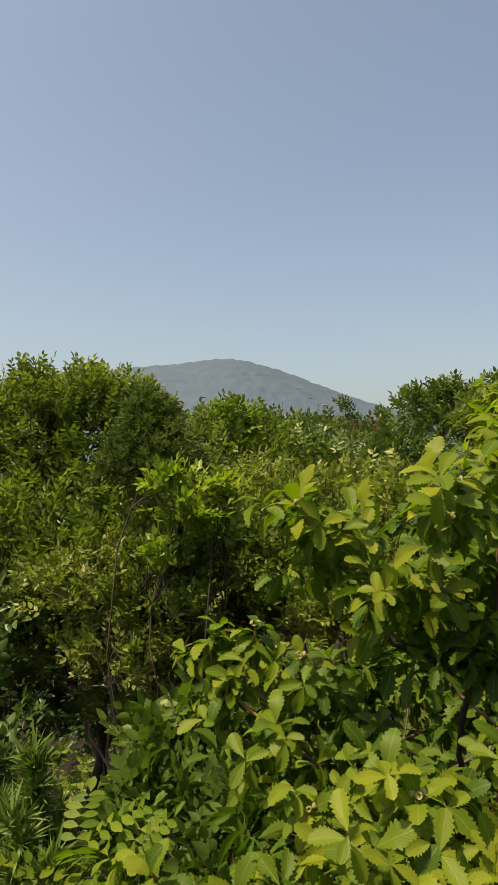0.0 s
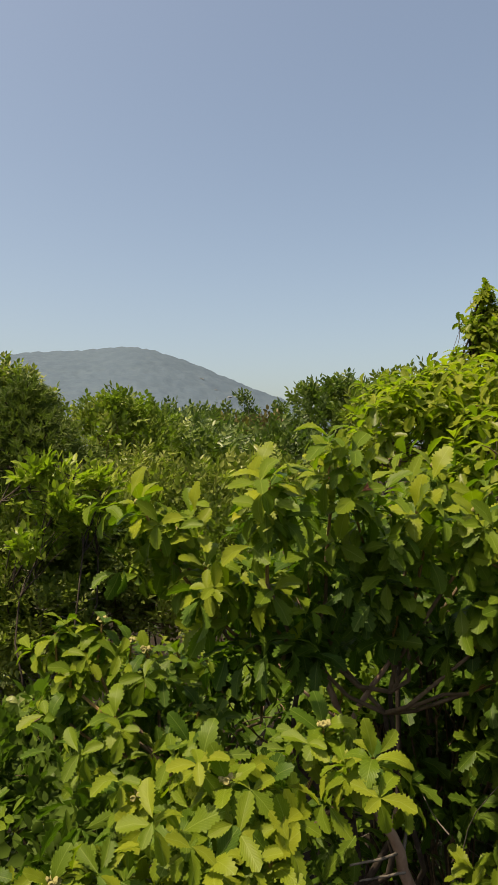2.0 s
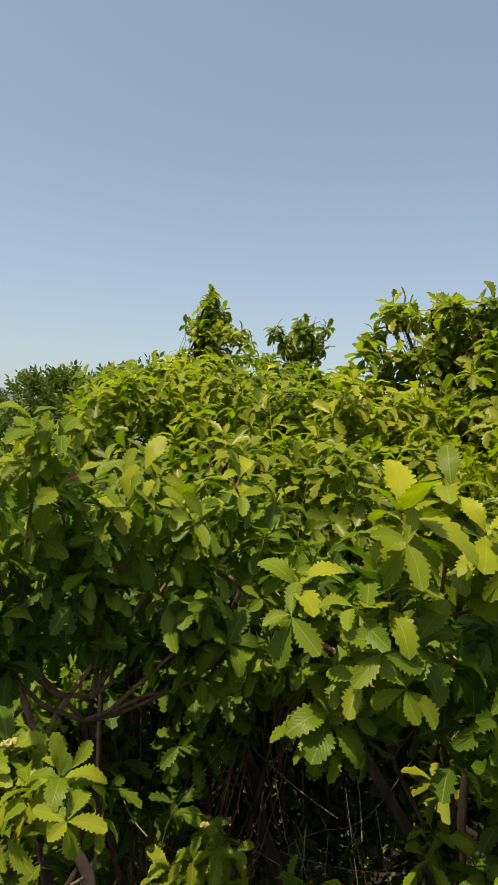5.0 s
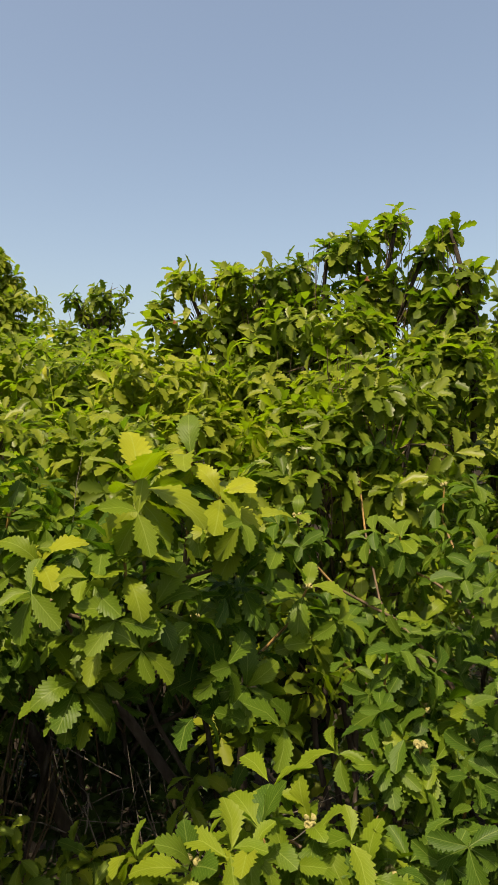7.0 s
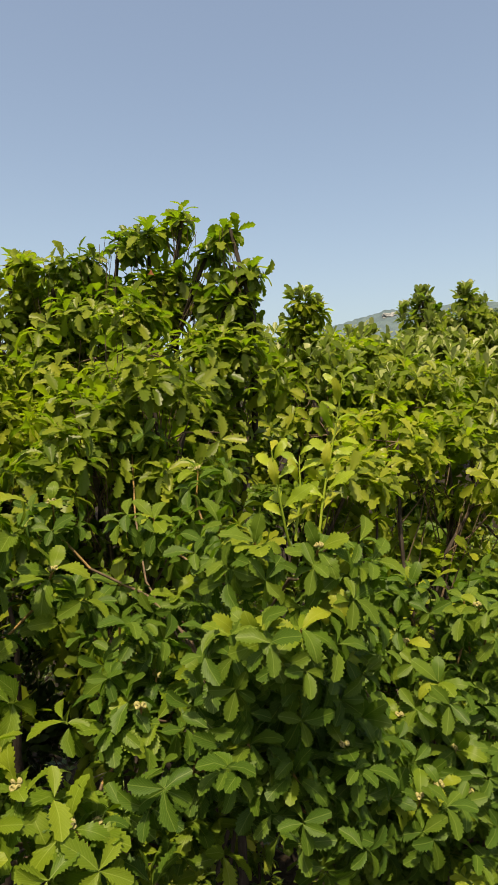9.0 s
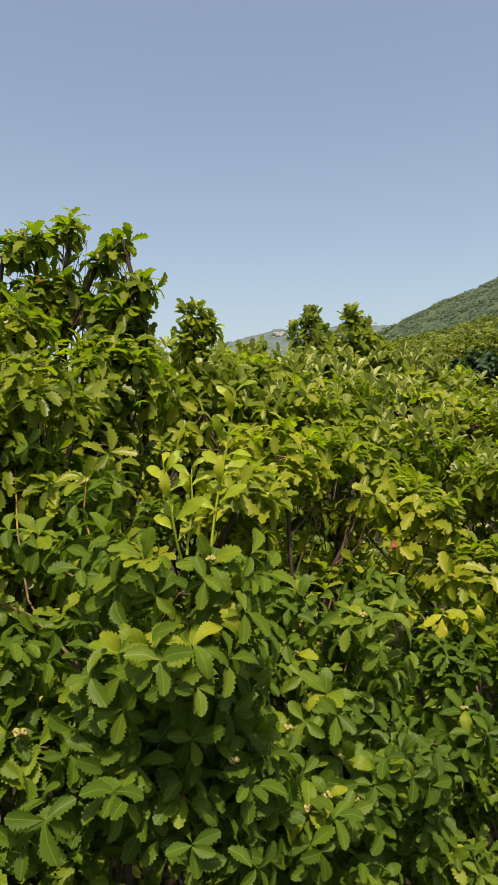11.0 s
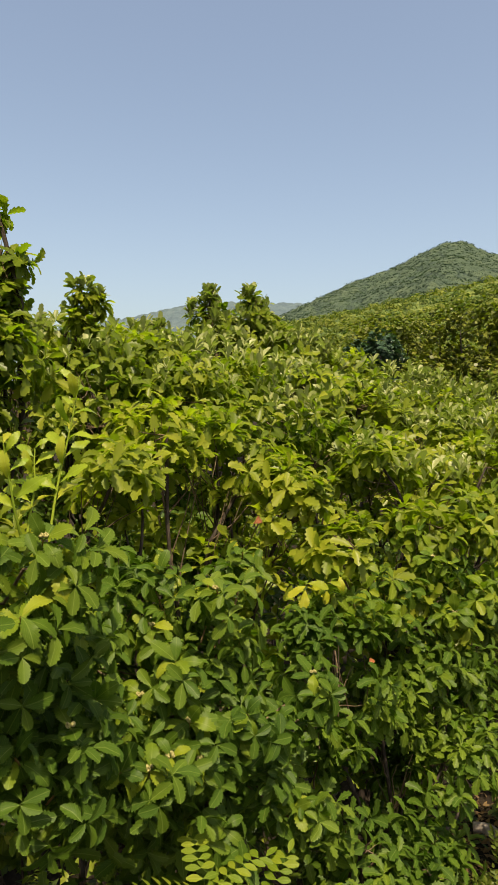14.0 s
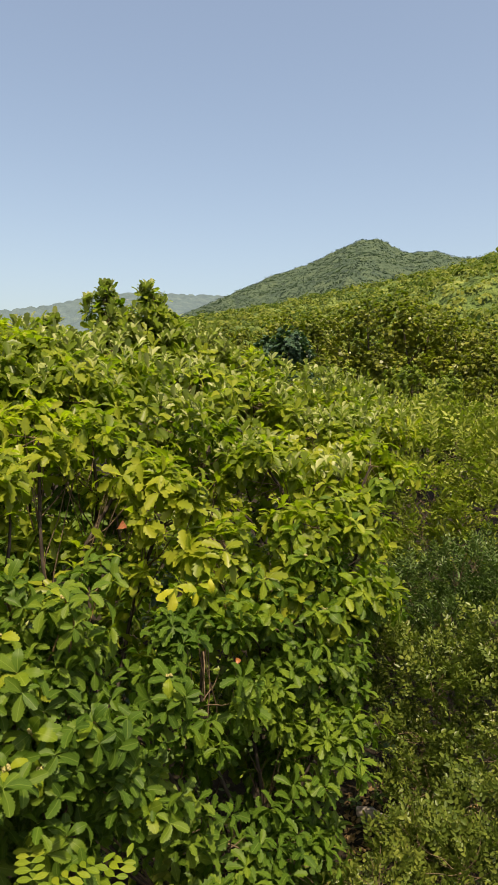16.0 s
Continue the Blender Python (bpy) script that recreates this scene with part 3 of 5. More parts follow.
def oak(lobes, seed, leaf=0.125, density=1.2, mat=None, group="oaks below the lookout", label="broad-leaved oak with a dense green crown", lean=(0, 0), girth=0.042, skirt=2, shift=(0, 0), pale=0.0):
    """An oak whose crown is a cluster of leaf balls: (compass angle, angle above the level, distance, radius, half height)."""
    r = np.random.default_rng(seed)
    balls = [(spot(a, e, d) + (*shift, 0), rad, half) for a, e, d, rad, half in lobes]
    mid = np.mean([b[0] for b in balls], 0)
    away = unit((mid - np.array((0.35, -0.2, 0))) * (1, 1, 0)) * 0.4      # the trunk stands within its crown
    x, y = mid[0] + lean[0] + away[0], mid[1] + lean[1] + away[1]
    base = (x, y, ground_z(x, y))
    tree = thing("oak_tree", base, label, "tree", group)
    oak_wood(tree, base, balls, r, girth)
    template = DIM_LEAVES if lobes[0][2] > 9.5 else FAR_LEAVES if lobes[0][2] > 4.25 else MID_LEAVES
    lower = []                                            # boughs under the outer ones, down to the undergrowth
    for c, rad, half in balls:
        for k in range(skirt):
            q = c + r.normal(0, 0.25, 3) * rad
            q[2] = c[2] - (k + 1) * 1.5 * half - 0.1
            if q[2] > base[2] + 0.5:
                lower.append((q, rad * 0.95, half))
    sets = crown_leaves(balls, r, density, leaf, template)
    if lower:
        sets += crown_leaves(lower, r, density * 0.28, leaf * 1.05, DIM_LEAVES)
    part("crown", joined("crown", sets, mat or OAK_MID), tree, kind="stuff")
    if pale:                                              # young shoots standing up from the top, showing their pale undersides
        tips = np.concatenate([shell(ball, int(pale * 260 * ball[1]) + 3, r, 0.15, 0.1)[0] for ball in balls]) + (0, 0, 0.04)
        p, x, y, z = rosettes(tips, unit(np.array((0, 0, 1.0)) + r.normal(0, 0.2, tips.shape)), 4, r, 6, 34, 0.0)
        part("young_growth", joined("young_growth", scatter_mixed(DIM_LEAVES, p, x, y, z, leaf * r.uniform(0.6, 1.0, len(p))), OAK_PALE), tree, "pale upright young leaves", kind="stuff")
    return tree


def acorns(tree, place, r, count=4):
    """A knot of pale acorn cups at a shoot's tip."""
    bm = bmesh.new()
    for k in range(count):
        a = k * 6.283 / count + r.normal(0, 0.2)
        d = unit(np.array((math.cos(a), math.sin(a), r.uniform(0.0, 0.9))))
        mid = Vector(d * 0.0125)
        rad = r.uniform(0.007, 0.0092)
        made = bmesh.ops.create_icosphere(bm, subdivisions=2, radius=rad, matrix=Matrix.Translation(mid))
        for q in made["verts"]:
            out = (q.co - mid).normalized()
            face = out.dot(Vector(d))
            q.co += out * (0.0012 * noise.noise(q.co * 600)) - Vector(d) * (rad * 0.9 * max(0.0, face - 0.72) / 0.28)
    bmesh.ops.recalc_face_normals(bm, faces=bm.faces)
    me = bpy.data.meshes.new("acorn_cup")
    bm.to_mesh(me)
    bm.free()
    me.materials.append(ACORN)
    part("acorn_cup", me, tree, "pale knobbly acorn cups", m=Matrix.Translation(Vector(place)))


LEAF_MESHES = {}


def leaf_mesh(kind, mat):
    if (kind, mat.name) not in LEAF_MESHES:
        v, f, u = NEAR_LEAVES[kind]
        LEAF_MESHES[kind, mat.name] = mesh_from("leaf", v, [f], mat, u)
    return LEAF_MESHES[kind, mat.name]


def near_oak(base, tips, seed, leaf=0.115, label="leafy oak with large toothed leaves", young=0.5, with_acorns=3, count=11, filler=1.0, trunk_top=None, girth=0.045, side_shoots=5, first=1.0, upright=(), boughs=(), fresh=None):
    """An oak close by: each shoot tip has its whorl of single leaves, with smaller whorls behind it on the twig."""
    r = np.random.default_rng(seed)
    tips = np.asarray(tips, float)
    base = np.array((base[0], base[1], ground_z(*base)))
    tree = thing("oak_tree", base, label, "tree", "oaks below the lookout")
    mid = tips.mean(0)
    top = np.asarray(trunk_top, float) if trunk_top is not None else base + (mid - base) * 0.72
    stem = bend(base - (0, 0, 0.15), top, r, 9, 0, 0.035)
    part("trunk", limbs_mesh("trunk", [(stem, taper(9, girth, girth * 0.5), 9)], BARK), tree)
    twigs, shoots, back, back_axes = [], [], [], []
    open_side = unit((np.array((0.35, -0.3, 4.8)) - tips) * (1, 1, 0))     # shoots lean towards the light of the clearing
    low = np.clip(tips[:, 2:].max() - tips[:, 2:], 0, 0.8)             # lower shoots reach farther out of the shade
    tips = tips + open_side * 0.16 * low
    axes = unit(unit(tips - top) * 0.3 + open_side * (0.28 + 0.6 * low) + np.array((0, 0, 0.85)) + r.normal(0, 0.2, tips.shape))
    for k in range(0, len(tips), 5):                      # one bough to each handful of shoots
        some = tips[k:k + 5]
        hub = top + (some.mean(0) - top) * 0.62 - (0, 0, 0.10)
        start = stem[r.integers(5, 9)]
        part("branch", limbs_mesh("branch", [(bend(start, hub, r, 7, 0.05, 0.06), taper(7, girth * 0.34, 0.007), 6)], BARK), tree)
        for p, a in zip(some, axes[k:k + 5]):
            path = np.concatenate([bend(hub, p - a * 0.12, r, 5, 0.04, 0.06)[:-1], [p - a * 0.12, p]])
            twigs.append((path[:-1], taper(len(path) - 1, 0.007, 0.0042), 5))
            shoots.append((path[-3:], taper(3, 0.0048, 0.0036), 6))
            for q in range(int(r.integers(3, 6) * filler)):
                s = r.uniform(0.25, 0.95)
                o = hub + (p - a * 0.1 - hub) * s + r.normal(0, 0.07, 3) - (0, 0, 0.04)
                o[2] = max(o[2], tips[:, 2].min())
                back.append(o)
                back_axes.append(unit(a * 0.5 + r.normal(0, 0.5, 3) + (0, 0, 0.3)))
    part("twigwork", limbs_mesh("twigwork", twigs, TWIG), tree, kind="stuff")
    part("shootwork", limbs_mesh("shootwork", shoots, SHOOT_STEM), tree, "orange-brown young stems", kind="stuff")
    for points, thick in boughs:                          # bare wood that shows between the leaves
        q = np.asarray(points, float)
        w = np.linspace(0, len(q) - 1, 9)
        way = np.stack([np.interp(w, np.arange(len(q)), q[:, k]) for k in range(3)], -1) + r.normal(0, thick * 0.12, (9, 3))
        part("branch", limbs_mesh("branch", [(way, taper(9, thick, thick * 0.6), 8)], BOUGH if thick > 0.005 else GREY_TWIG), tree, "bare brown branch")
    p, x, y, z = rosettes(tips, axes, count, r, 22, 108, 0.45)
    for i in range(len(p)):
        if i >= 300:
            break
        # whorls above the middle take the sunlit tone where one is given
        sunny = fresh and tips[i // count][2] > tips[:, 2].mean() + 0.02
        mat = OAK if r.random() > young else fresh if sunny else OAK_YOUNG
        size = leaf * r.uniform(0.78, 1.18) * (first if i < count else 1.0)
        m = Matrix((( *[x[i][0] * size, y[i][0] * size, z[i][0] * size], p[i][0]), (x[i][1] * size, y[i][1] * size, z[i][1] * size, p[i][1]),
                    (x[i][2] * size, y[i][2] * size, z[i][2] * size, p[i][2]), (0, 0, 0, 1)))
        part("leaf", leaf_mesh(int(r.integers(0, 4)), mat), tree, m=m)
    for q, size in upright:                               # single leaves that stand up; the sun through them is put into their colour
        y = unit(np.array((r.normal(0, 0.18), r.normal(0, 0.18), 1.0)))
        x = unit(np.cross(y, np.array((-0.85, -0.6, 0.5)) + r.normal(0, 0.15, 3)))
        z = np.cross(x, y)
        m = Matrix([(x[i] * size, y[i] * size, z[i] * size, q[i]) for i in range(3)] + [(0, 0, 0, 1)])
        part("leaf", leaf_mesh(2, OAK_SUNLIT), tree, "pale yellow-green upright leaf", m=m)
    side, side_axes = [], []                              # short side shoots round each tip
    for q, a in zip(tips, axes):
        for k in range(side_shoots):
            d = unit(r.normal(0, 1, 3) * (1, 1, 0.55) - np.array((0, 0, 0.25)))
            side.append(q + d * r.uniform(0.06, 0.15) - (0, 0, 0.03))
            side_axes.append(unit(a * 0.7 + d * 0.7 + (0, 0, 0.15)))
    sp, sx, sy, sz = rosettes(np.array(side), np.array(side_axes), 7, r, 30, 108, 0.45)
    part("side_growth", joined("side_growth", scatter_mixed(SIDE_LEAVES, sp, sx, sy, sz, leaf * r.uniform(0.6, 1.0, len(sp))), OAK_YOUNG if young > 0.5 else OAK), tree, kind="stuff")
    bp, bx, by, bz = rosettes(np.array(back), np.array(back_axes), 6, r, 40, 112, 0.4)
    # inner whorls: darker as older leaves, with their shade in the colour too
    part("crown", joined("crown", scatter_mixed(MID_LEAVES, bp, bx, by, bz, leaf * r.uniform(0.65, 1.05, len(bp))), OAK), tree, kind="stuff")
    for i in range(0, len(tips), with_acorns):
        acorns(tree, tips[i] + axes[i] * 0.01, r)
    return tree


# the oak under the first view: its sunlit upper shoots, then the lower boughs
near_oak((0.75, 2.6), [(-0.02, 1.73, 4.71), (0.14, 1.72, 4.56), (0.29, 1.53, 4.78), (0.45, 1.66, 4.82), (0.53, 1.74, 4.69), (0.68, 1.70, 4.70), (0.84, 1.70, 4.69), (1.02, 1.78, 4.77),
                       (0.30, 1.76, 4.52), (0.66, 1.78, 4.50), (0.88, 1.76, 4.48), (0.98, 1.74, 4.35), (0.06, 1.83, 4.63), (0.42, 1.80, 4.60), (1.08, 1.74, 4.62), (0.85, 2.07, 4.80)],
         11, leaf=0.1, side_shoots=7, label="oak with sunlit yellow-green toothed leaves", young=0.75, fresh=OAK_SUNLIT, filler=1.3, trunk_top=(0.6, 2.15, 3.7), girth=0.035,
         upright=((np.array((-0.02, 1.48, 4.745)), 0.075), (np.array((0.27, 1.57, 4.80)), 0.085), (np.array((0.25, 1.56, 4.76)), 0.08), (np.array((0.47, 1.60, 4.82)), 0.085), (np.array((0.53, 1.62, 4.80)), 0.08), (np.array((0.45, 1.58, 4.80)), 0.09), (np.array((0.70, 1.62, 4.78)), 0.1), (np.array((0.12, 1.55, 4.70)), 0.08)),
         boughs=((((0.56, 1.96, 3.9), (0.53, 1.91, 4.08), (0.49, 1.91, 4.20), (0.45, 1.90, 4.31)), 0.012), (((0.55, 1.95, 4.02), (0.57, 1.92, 4.11), (0.62, 1.88, 4.21), (0.66, 1.85, 4.29)), 0.010), (((0.34, 2.0, 4.24), (0.41, 1.97, 4.17), (0.52, 1.97, 4.08)), 0.006)))
near_oak((0.55, 1.75), [(-0.10, 2.20, 4.24), (0.05, 2.11, 4.24), (0.12, 1.97, 4.12), (-0.06, 2.17, 4.11), (0.32, 2.29, 4.14), (0.48, 1.33, 4.24), (0.19, 1.35, 4.19), (0.27, 1.39, 4.17),
                        (0.11, 1.52, 4.20), (0.41, 1.51, 4.23), (0.10, 1.32, 4.12), (0.27, 1.29, 4.08), (-0.02, 1.57, 4.07), (0.61, 2.35, 4.13), (-0.29, 1.98, 4.33), (-0.16, 2.00, 4.35),
                        (-0.24, 1.95, 4.21), (-0.10, 1.84, 4.15), (-0.03, 1.99, 4.27), (0.14, 1.43, 4.20), (-0.35, 1.46, 3.99), (-0.17, 1.42, 3.98), (-0.07, 1.33, 3.99), (0.16, 1.27, 4.09)],
         12, leaf=0.084, side_shoots=7, label="low spreading oak with bright green toothed leaves", young=0.55, filler=1.2, trunk_top=(0.35, 1.75, 3.75),
         boughs=((((0.60, 1.44, 3.80), (0.56, 1.36, 3.96), (0.54, 1.34, 4.04), (0.50, 1.33, 4.11), (0.46, 1.36, 4.17)), 0.014), (((0.54, 1.34, 4.04), (0.49, 1.30, 4.05), (0.43, 1.30, 4.04)), 0.0035), (((0.55, 1.36, 4.02), (0.57, 1.40, 4.05), (0.59, 1.44, 4.10)), 0.004), (((0.55, 1.34, 4.0), (0.45, 1.30, 4.01)), 0.003)))
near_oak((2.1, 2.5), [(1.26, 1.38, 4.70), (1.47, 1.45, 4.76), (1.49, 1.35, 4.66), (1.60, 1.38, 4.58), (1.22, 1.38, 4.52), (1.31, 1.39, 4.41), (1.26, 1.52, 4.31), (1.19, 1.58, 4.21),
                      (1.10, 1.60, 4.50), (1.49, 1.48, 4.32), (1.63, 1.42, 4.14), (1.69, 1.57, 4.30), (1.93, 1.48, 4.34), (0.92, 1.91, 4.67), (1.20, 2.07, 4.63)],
         13, leaf=0.13, label="oak with large drooping leaves and acorn cups", young=0.85, fresh=OAK_SUNLIT, filler=0.5, trunk_top=(1.35, 1.75, 4.1), girth=0.03, side_shoots=3, first=1.4)
near_oak((1.9, 1.0), [(1.41, 0.94, 4.00), (1.28, 0.96, 4.03), (1.15, 1.01, 3.99), (1.76, 1.02, 3.99), (1.97, 1.06, 4.05), (2.04, 1.00, 3.64), (1.48, 0.85, 3.92), (2.11, 1.24, 4.08), (1.64, 1.50, 3.78),
                      (2.04, 0.95, 4.00), (1.57, 0.87, 3.87), (2.03, 0.97, 3.65)],
         14, label="oak with long toothed leaves and pale acorn cups", young=0.55, filler=0.9, with_acorns=2, count=11, trunk_top=(1.8, 1.05, 3.4), girth=0.028)
near_oak((2.5, 1.2), [(2.57, 1.40, 4.62), (2.37, 1.45, 4.46), (2.26, 1.04, 4.48), (2.14, 0.59, 4.46), (2.09, 0.77, 4.47), (2.04, 0.58, 4.28), (1.98, 0.66, 4.25), (1.98, 0.75, 4.25), (2.19, 0.57, 4.37),
                      (2.10, 1.24, 4.08), (2.78, 1.99, 4.80), (2.15, 0.87, 3.81), (2.22, 0.79, 3.84), (2.48, 0.70, 3.74), (2.59, 0.59, 3.62), (2.71, 0.54, 3.58), (2.55, 0.67, 3.87), (2.39, 0.76, 3.89),
                      (2.43, 0.66, 4.13), (2.07, 1.59, 4.23), (2.28, 1.55, 4.23), (2.07, 1.66, 4.53), (2.43, 1.39, 4.18),
                      (2.02, 0.87, 4.11), (2.19, 0.71, 4.07), (2.04, 0.76, 3.96), (2.16, 0.69, 3.85), (2.34, 0.62, 3.87), (1.86, 0.80, 3.95), (2.25, 0.62, 3.71), (1.87, 1.01, 4.05), (1.94, 1.17, 4.22)],
         15, leaf=0.104, label="oak with dense green leaves drooping in tiers", young=0.5, filler=0.8, trunk_top=(2.5, 1.1, 3.9), girth=0.028, side_shoots=7)
near_oak((1.45, 2.4), [(1.14, 2.21, 3.59), (1.47, 2.06, 3.40), (1.05, 2.3, 3.45), (1.25, 2.15, 3.35)], 16, label="young oak with bright leaves in the shade", young=0.8, filler=0.4, trunk_top=(1.3, 2.25, 3.2), girth=0.02)

# the tall oak and its neighbours
oak([(32.6, 10.3, 5.3, 0.12, 0.12), (34.5, 12.2, 5.3, 0.22, 0.14), (37, 12.3, 5.2, 0.28, 0.14), (40, 12.2, 5.1, 0.3, 0.16), (43, 12.5, 5.0, 0.3, 0.14), (46, 14.2, 4.8, 0.26, 0.16), (48.5, 14.7, 4.7, 0.24, 0.14),
     (51.3, 15.9, 4.6, 0.2, 0.14), (53.6, 13.9, 4.5, 0.12, 0.12), (55.4, 15.2, 4.4, 0.14, 0.11), (57.0, 11.9, 4.3, 0.13, 0.11), (56.0, 9.8, 4.3, 0.12, 0.12), (37.6, 8.8, 5.2, 0.26, 0.22), (39.6, 10.2, 5.3, 0.34, 0.2), (43.6, 10.6, 5.2, 0.34, 0.22), (40.5, 8.6, 5.0, 0.45, 0.3),
     (45, 9.2, 4.8, 0.45, 0.34), (49, 10.2, 4.6, 0.34, 0.3), (53.5, 8.0, 4.4, 0.36, 0.26), (38, 4.6, 5.0, 0.5, 0.4), (44, 4.2, 4.5, 0.6, 0.45), (50, 4.0, 4.2, 0.55, 0.45), (55.5, 4.2, 4.2, 0.4, 0.34),
     (40.5, -1.5, 4.7, 0.6, 0.45), (47, -1.5, 4.3, 0.6, 0.5), (53, -1.5, 4.2, 0.45, 0.4)], 21, leaf=0.132, label="tall oak with an open uneven crown against the sky", lean=(0.2, 0.4), girth=0.09)
oak([(47.5, 8, 3.6, 0.22, 0.22), (49, 3, 3.5, 0.35, 0.3), (44, 0, 3.4, 0.4, 0.3), (52, -2, 3.5, 0.4, 0.35), (42, -5, 3.3, 0.4, 0.35)], 22)
oak([(21.2, 13.4, 9.3, 0.1, 0.12), (20.7, 12.7, 9.3, 0.22, 0.12), (21.8, 12.1, 9.3, 0.3, 0.13), (20.6, 11.3, 9.3, 0.42, 0.15), (21.9, 10.6, 9.2, 0.42, 0.16), (21, 9.8, 9.2, 0.55, 0.18), (20.6, 8.8, 9.2, 0.55, 0.2), (23.5, 7, 8.5, 0.5, 0.35), (18.8, 6.7, 8.5, 0.7, 0.4)], 23, shift=(-0.07, 0.1), leaf=0.150, density=0.75, label="oak with a slender leafy spire")
oak([(29.5, 11.2, 8.2, 0.24, 0.28), (26.8, 10.6, 8.2, 0.2, 0.18), (29.1, 9.4, 8.2, 0.28, 0.2), (27.6, 9.5, 8.2, 0.16, 0.1), (27.6, 7.0, 8.0, 0.42, 0.24), (29.5, 6.4, 8.0, 0.4, 0.25), (26, 4.6, 7.2, 0.8, 0.5), (31, 3.4, 8.0, 0.55, 0.35)], 24, shift=(-0.07, 0.1), leaf=0.140, density=1.1, label="oak with two leafy tops against the sky")
oak([(15.5, 4.6, 6.0, 0.6, 0.4), (20, 3.4, 5.0, 0.7, 0.45), (14, 1.5, 4.6, 0.55, 0.45), (22, -1, 3.7, 0.55, 0.4)], 25, shift=(-0.07, 0.1), skirt=1, girth=0.04, lean=(0, 0.6))
oak([(26, 1.6, 4.6, 0.7, 0.5), (32, 1.6, 4.3, 0.6, 0.5), (30, -3, 3.5, 0.5, 0.4), (36, -1, 4.0, 0.5, 0.45)], 26, shift=(-0.07, 0.1), skirt=1, girth=0.04, lean=(0.2, 0.6))
oak([(34.8, 4.2, 6.0, 0.2, 0.16), (33, 1.4, 6.5, 0.6, 0.4), (36, 3, 7.5, 0.5, 0.4)], 27, shift=(-0.07, 0.1))

# the darker leaf here puts the shade over the hollow into the colour
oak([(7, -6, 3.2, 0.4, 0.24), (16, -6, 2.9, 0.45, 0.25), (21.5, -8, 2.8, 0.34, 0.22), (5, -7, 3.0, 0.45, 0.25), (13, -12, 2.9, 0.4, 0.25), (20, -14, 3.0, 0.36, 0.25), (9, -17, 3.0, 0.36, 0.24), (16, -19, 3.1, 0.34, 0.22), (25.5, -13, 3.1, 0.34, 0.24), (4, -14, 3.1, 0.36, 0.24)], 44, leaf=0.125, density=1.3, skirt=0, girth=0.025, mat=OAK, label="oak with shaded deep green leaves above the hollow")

# low boughs added over the hollow to keep the sun out of it
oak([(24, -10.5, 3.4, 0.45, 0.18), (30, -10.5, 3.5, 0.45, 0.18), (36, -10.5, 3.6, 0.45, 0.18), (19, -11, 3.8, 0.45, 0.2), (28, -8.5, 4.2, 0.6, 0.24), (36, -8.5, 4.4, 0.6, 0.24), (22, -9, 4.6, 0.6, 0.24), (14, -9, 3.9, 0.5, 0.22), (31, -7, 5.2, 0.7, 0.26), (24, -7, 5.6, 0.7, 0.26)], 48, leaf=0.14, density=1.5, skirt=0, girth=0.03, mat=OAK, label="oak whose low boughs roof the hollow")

# added oak, mostly hidden behind nearer ones, to block sun from the hollow
oak([(16, -9, 5.0, 0.5, 0.3), (9, -10, 4.6, 0.5, 0.3), (2, -11, 4.4, 0.5, 0.3), (12, -15, 4.2, 0.45, 0.28), (5.5, -19, 3.1, 0.4, 0.25), (1, -17, 3.3, 0.4, 0.25), (10, -22, 3.1, 0.35, 0.25), (22, -10, 5.2, 0.45, 0.3), (19, -15, 4.8, 0.4, 0.26)], 45, density=1.0, skirt=1, mat=OAK, girth=0.03, label="dense oak added to shade the hollow behind it")

# the canopy that runs away to the wooded hill
near_oak((3.5, 0.75), [(3.15, 0.49, 4.08), (2.92, 0.56, 3.86), (3.16, 0.34, 3.61), (2.94, 0.45, 3.51), (3.60, 0.55, 4.15), (3.22, 0.80, 4.11), (3.68, 0.20, 3.61), (3.68, 0.12, 3.54), (3.29, 0.25, 3.54),
                      (2.80, 0.51, 3.57), (3.05, 0.39, 3.21), (3.53, 0.23, 3.07), (2.96, 0.51, 3.63), (3.45, 0.65, 4.0), (3.35, 0.45, 3.85), (3.1, 0.6, 3.75), (3.4, 0.3, 3.3), (3.0, 0.7, 3.4),
                      (2.94, 0.72, 3.70), (3.12, 0.63, 3.77), (3.28, 0.50, 3.79), (3.08, 0.53, 3.58), (2.89, 0.59, 3.49), (3.20, 0.39, 3.50), (3.11, 0.77, 3.91), (3.33, 0.61, 4.05), (2.78, 0.86, 3.99), (2.73, 0.73, 3.67), (2.62, 0.81, 3.83)],
         31, leaf=0.108, label="oak with heavy tiers of toothed green leaves", young=0.3, filler=1.2, trunk_top=(3.45, 0.65, 3.1), side_shoots=6)
near_oak((5.2, 0.1), [(4.76, 0.42, 3.76), (4.70, 0.48, 3.63), (5.05, 0.12, 3.79), (5.43, -0.17, 3.85), (5.90, -0.44, 4.04), (5.63, -0.51, 3.63), (5.37, -0.34, 3.52), (4.92, 0.05, 3.60), (4.78, 0.24, 3.66),
                     (6.55, -0.62, 4.30), (5.2, 0.3, 3.9), (5.6, -0.05, 4.0), (6.1, -0.3, 4.15), (6.2, -0.55, 3.9)],
         41, leaf=0.135, label="oak with a flat bough of yellow-green leaves", young=0.8, filler=1.0, trunk_top=(5.5, 0.1, 3.1))
# the next two low crowns get the darker leaf, shade put into colour
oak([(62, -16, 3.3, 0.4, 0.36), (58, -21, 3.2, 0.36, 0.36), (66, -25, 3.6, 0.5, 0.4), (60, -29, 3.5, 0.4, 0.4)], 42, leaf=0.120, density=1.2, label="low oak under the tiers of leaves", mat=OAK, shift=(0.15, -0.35))
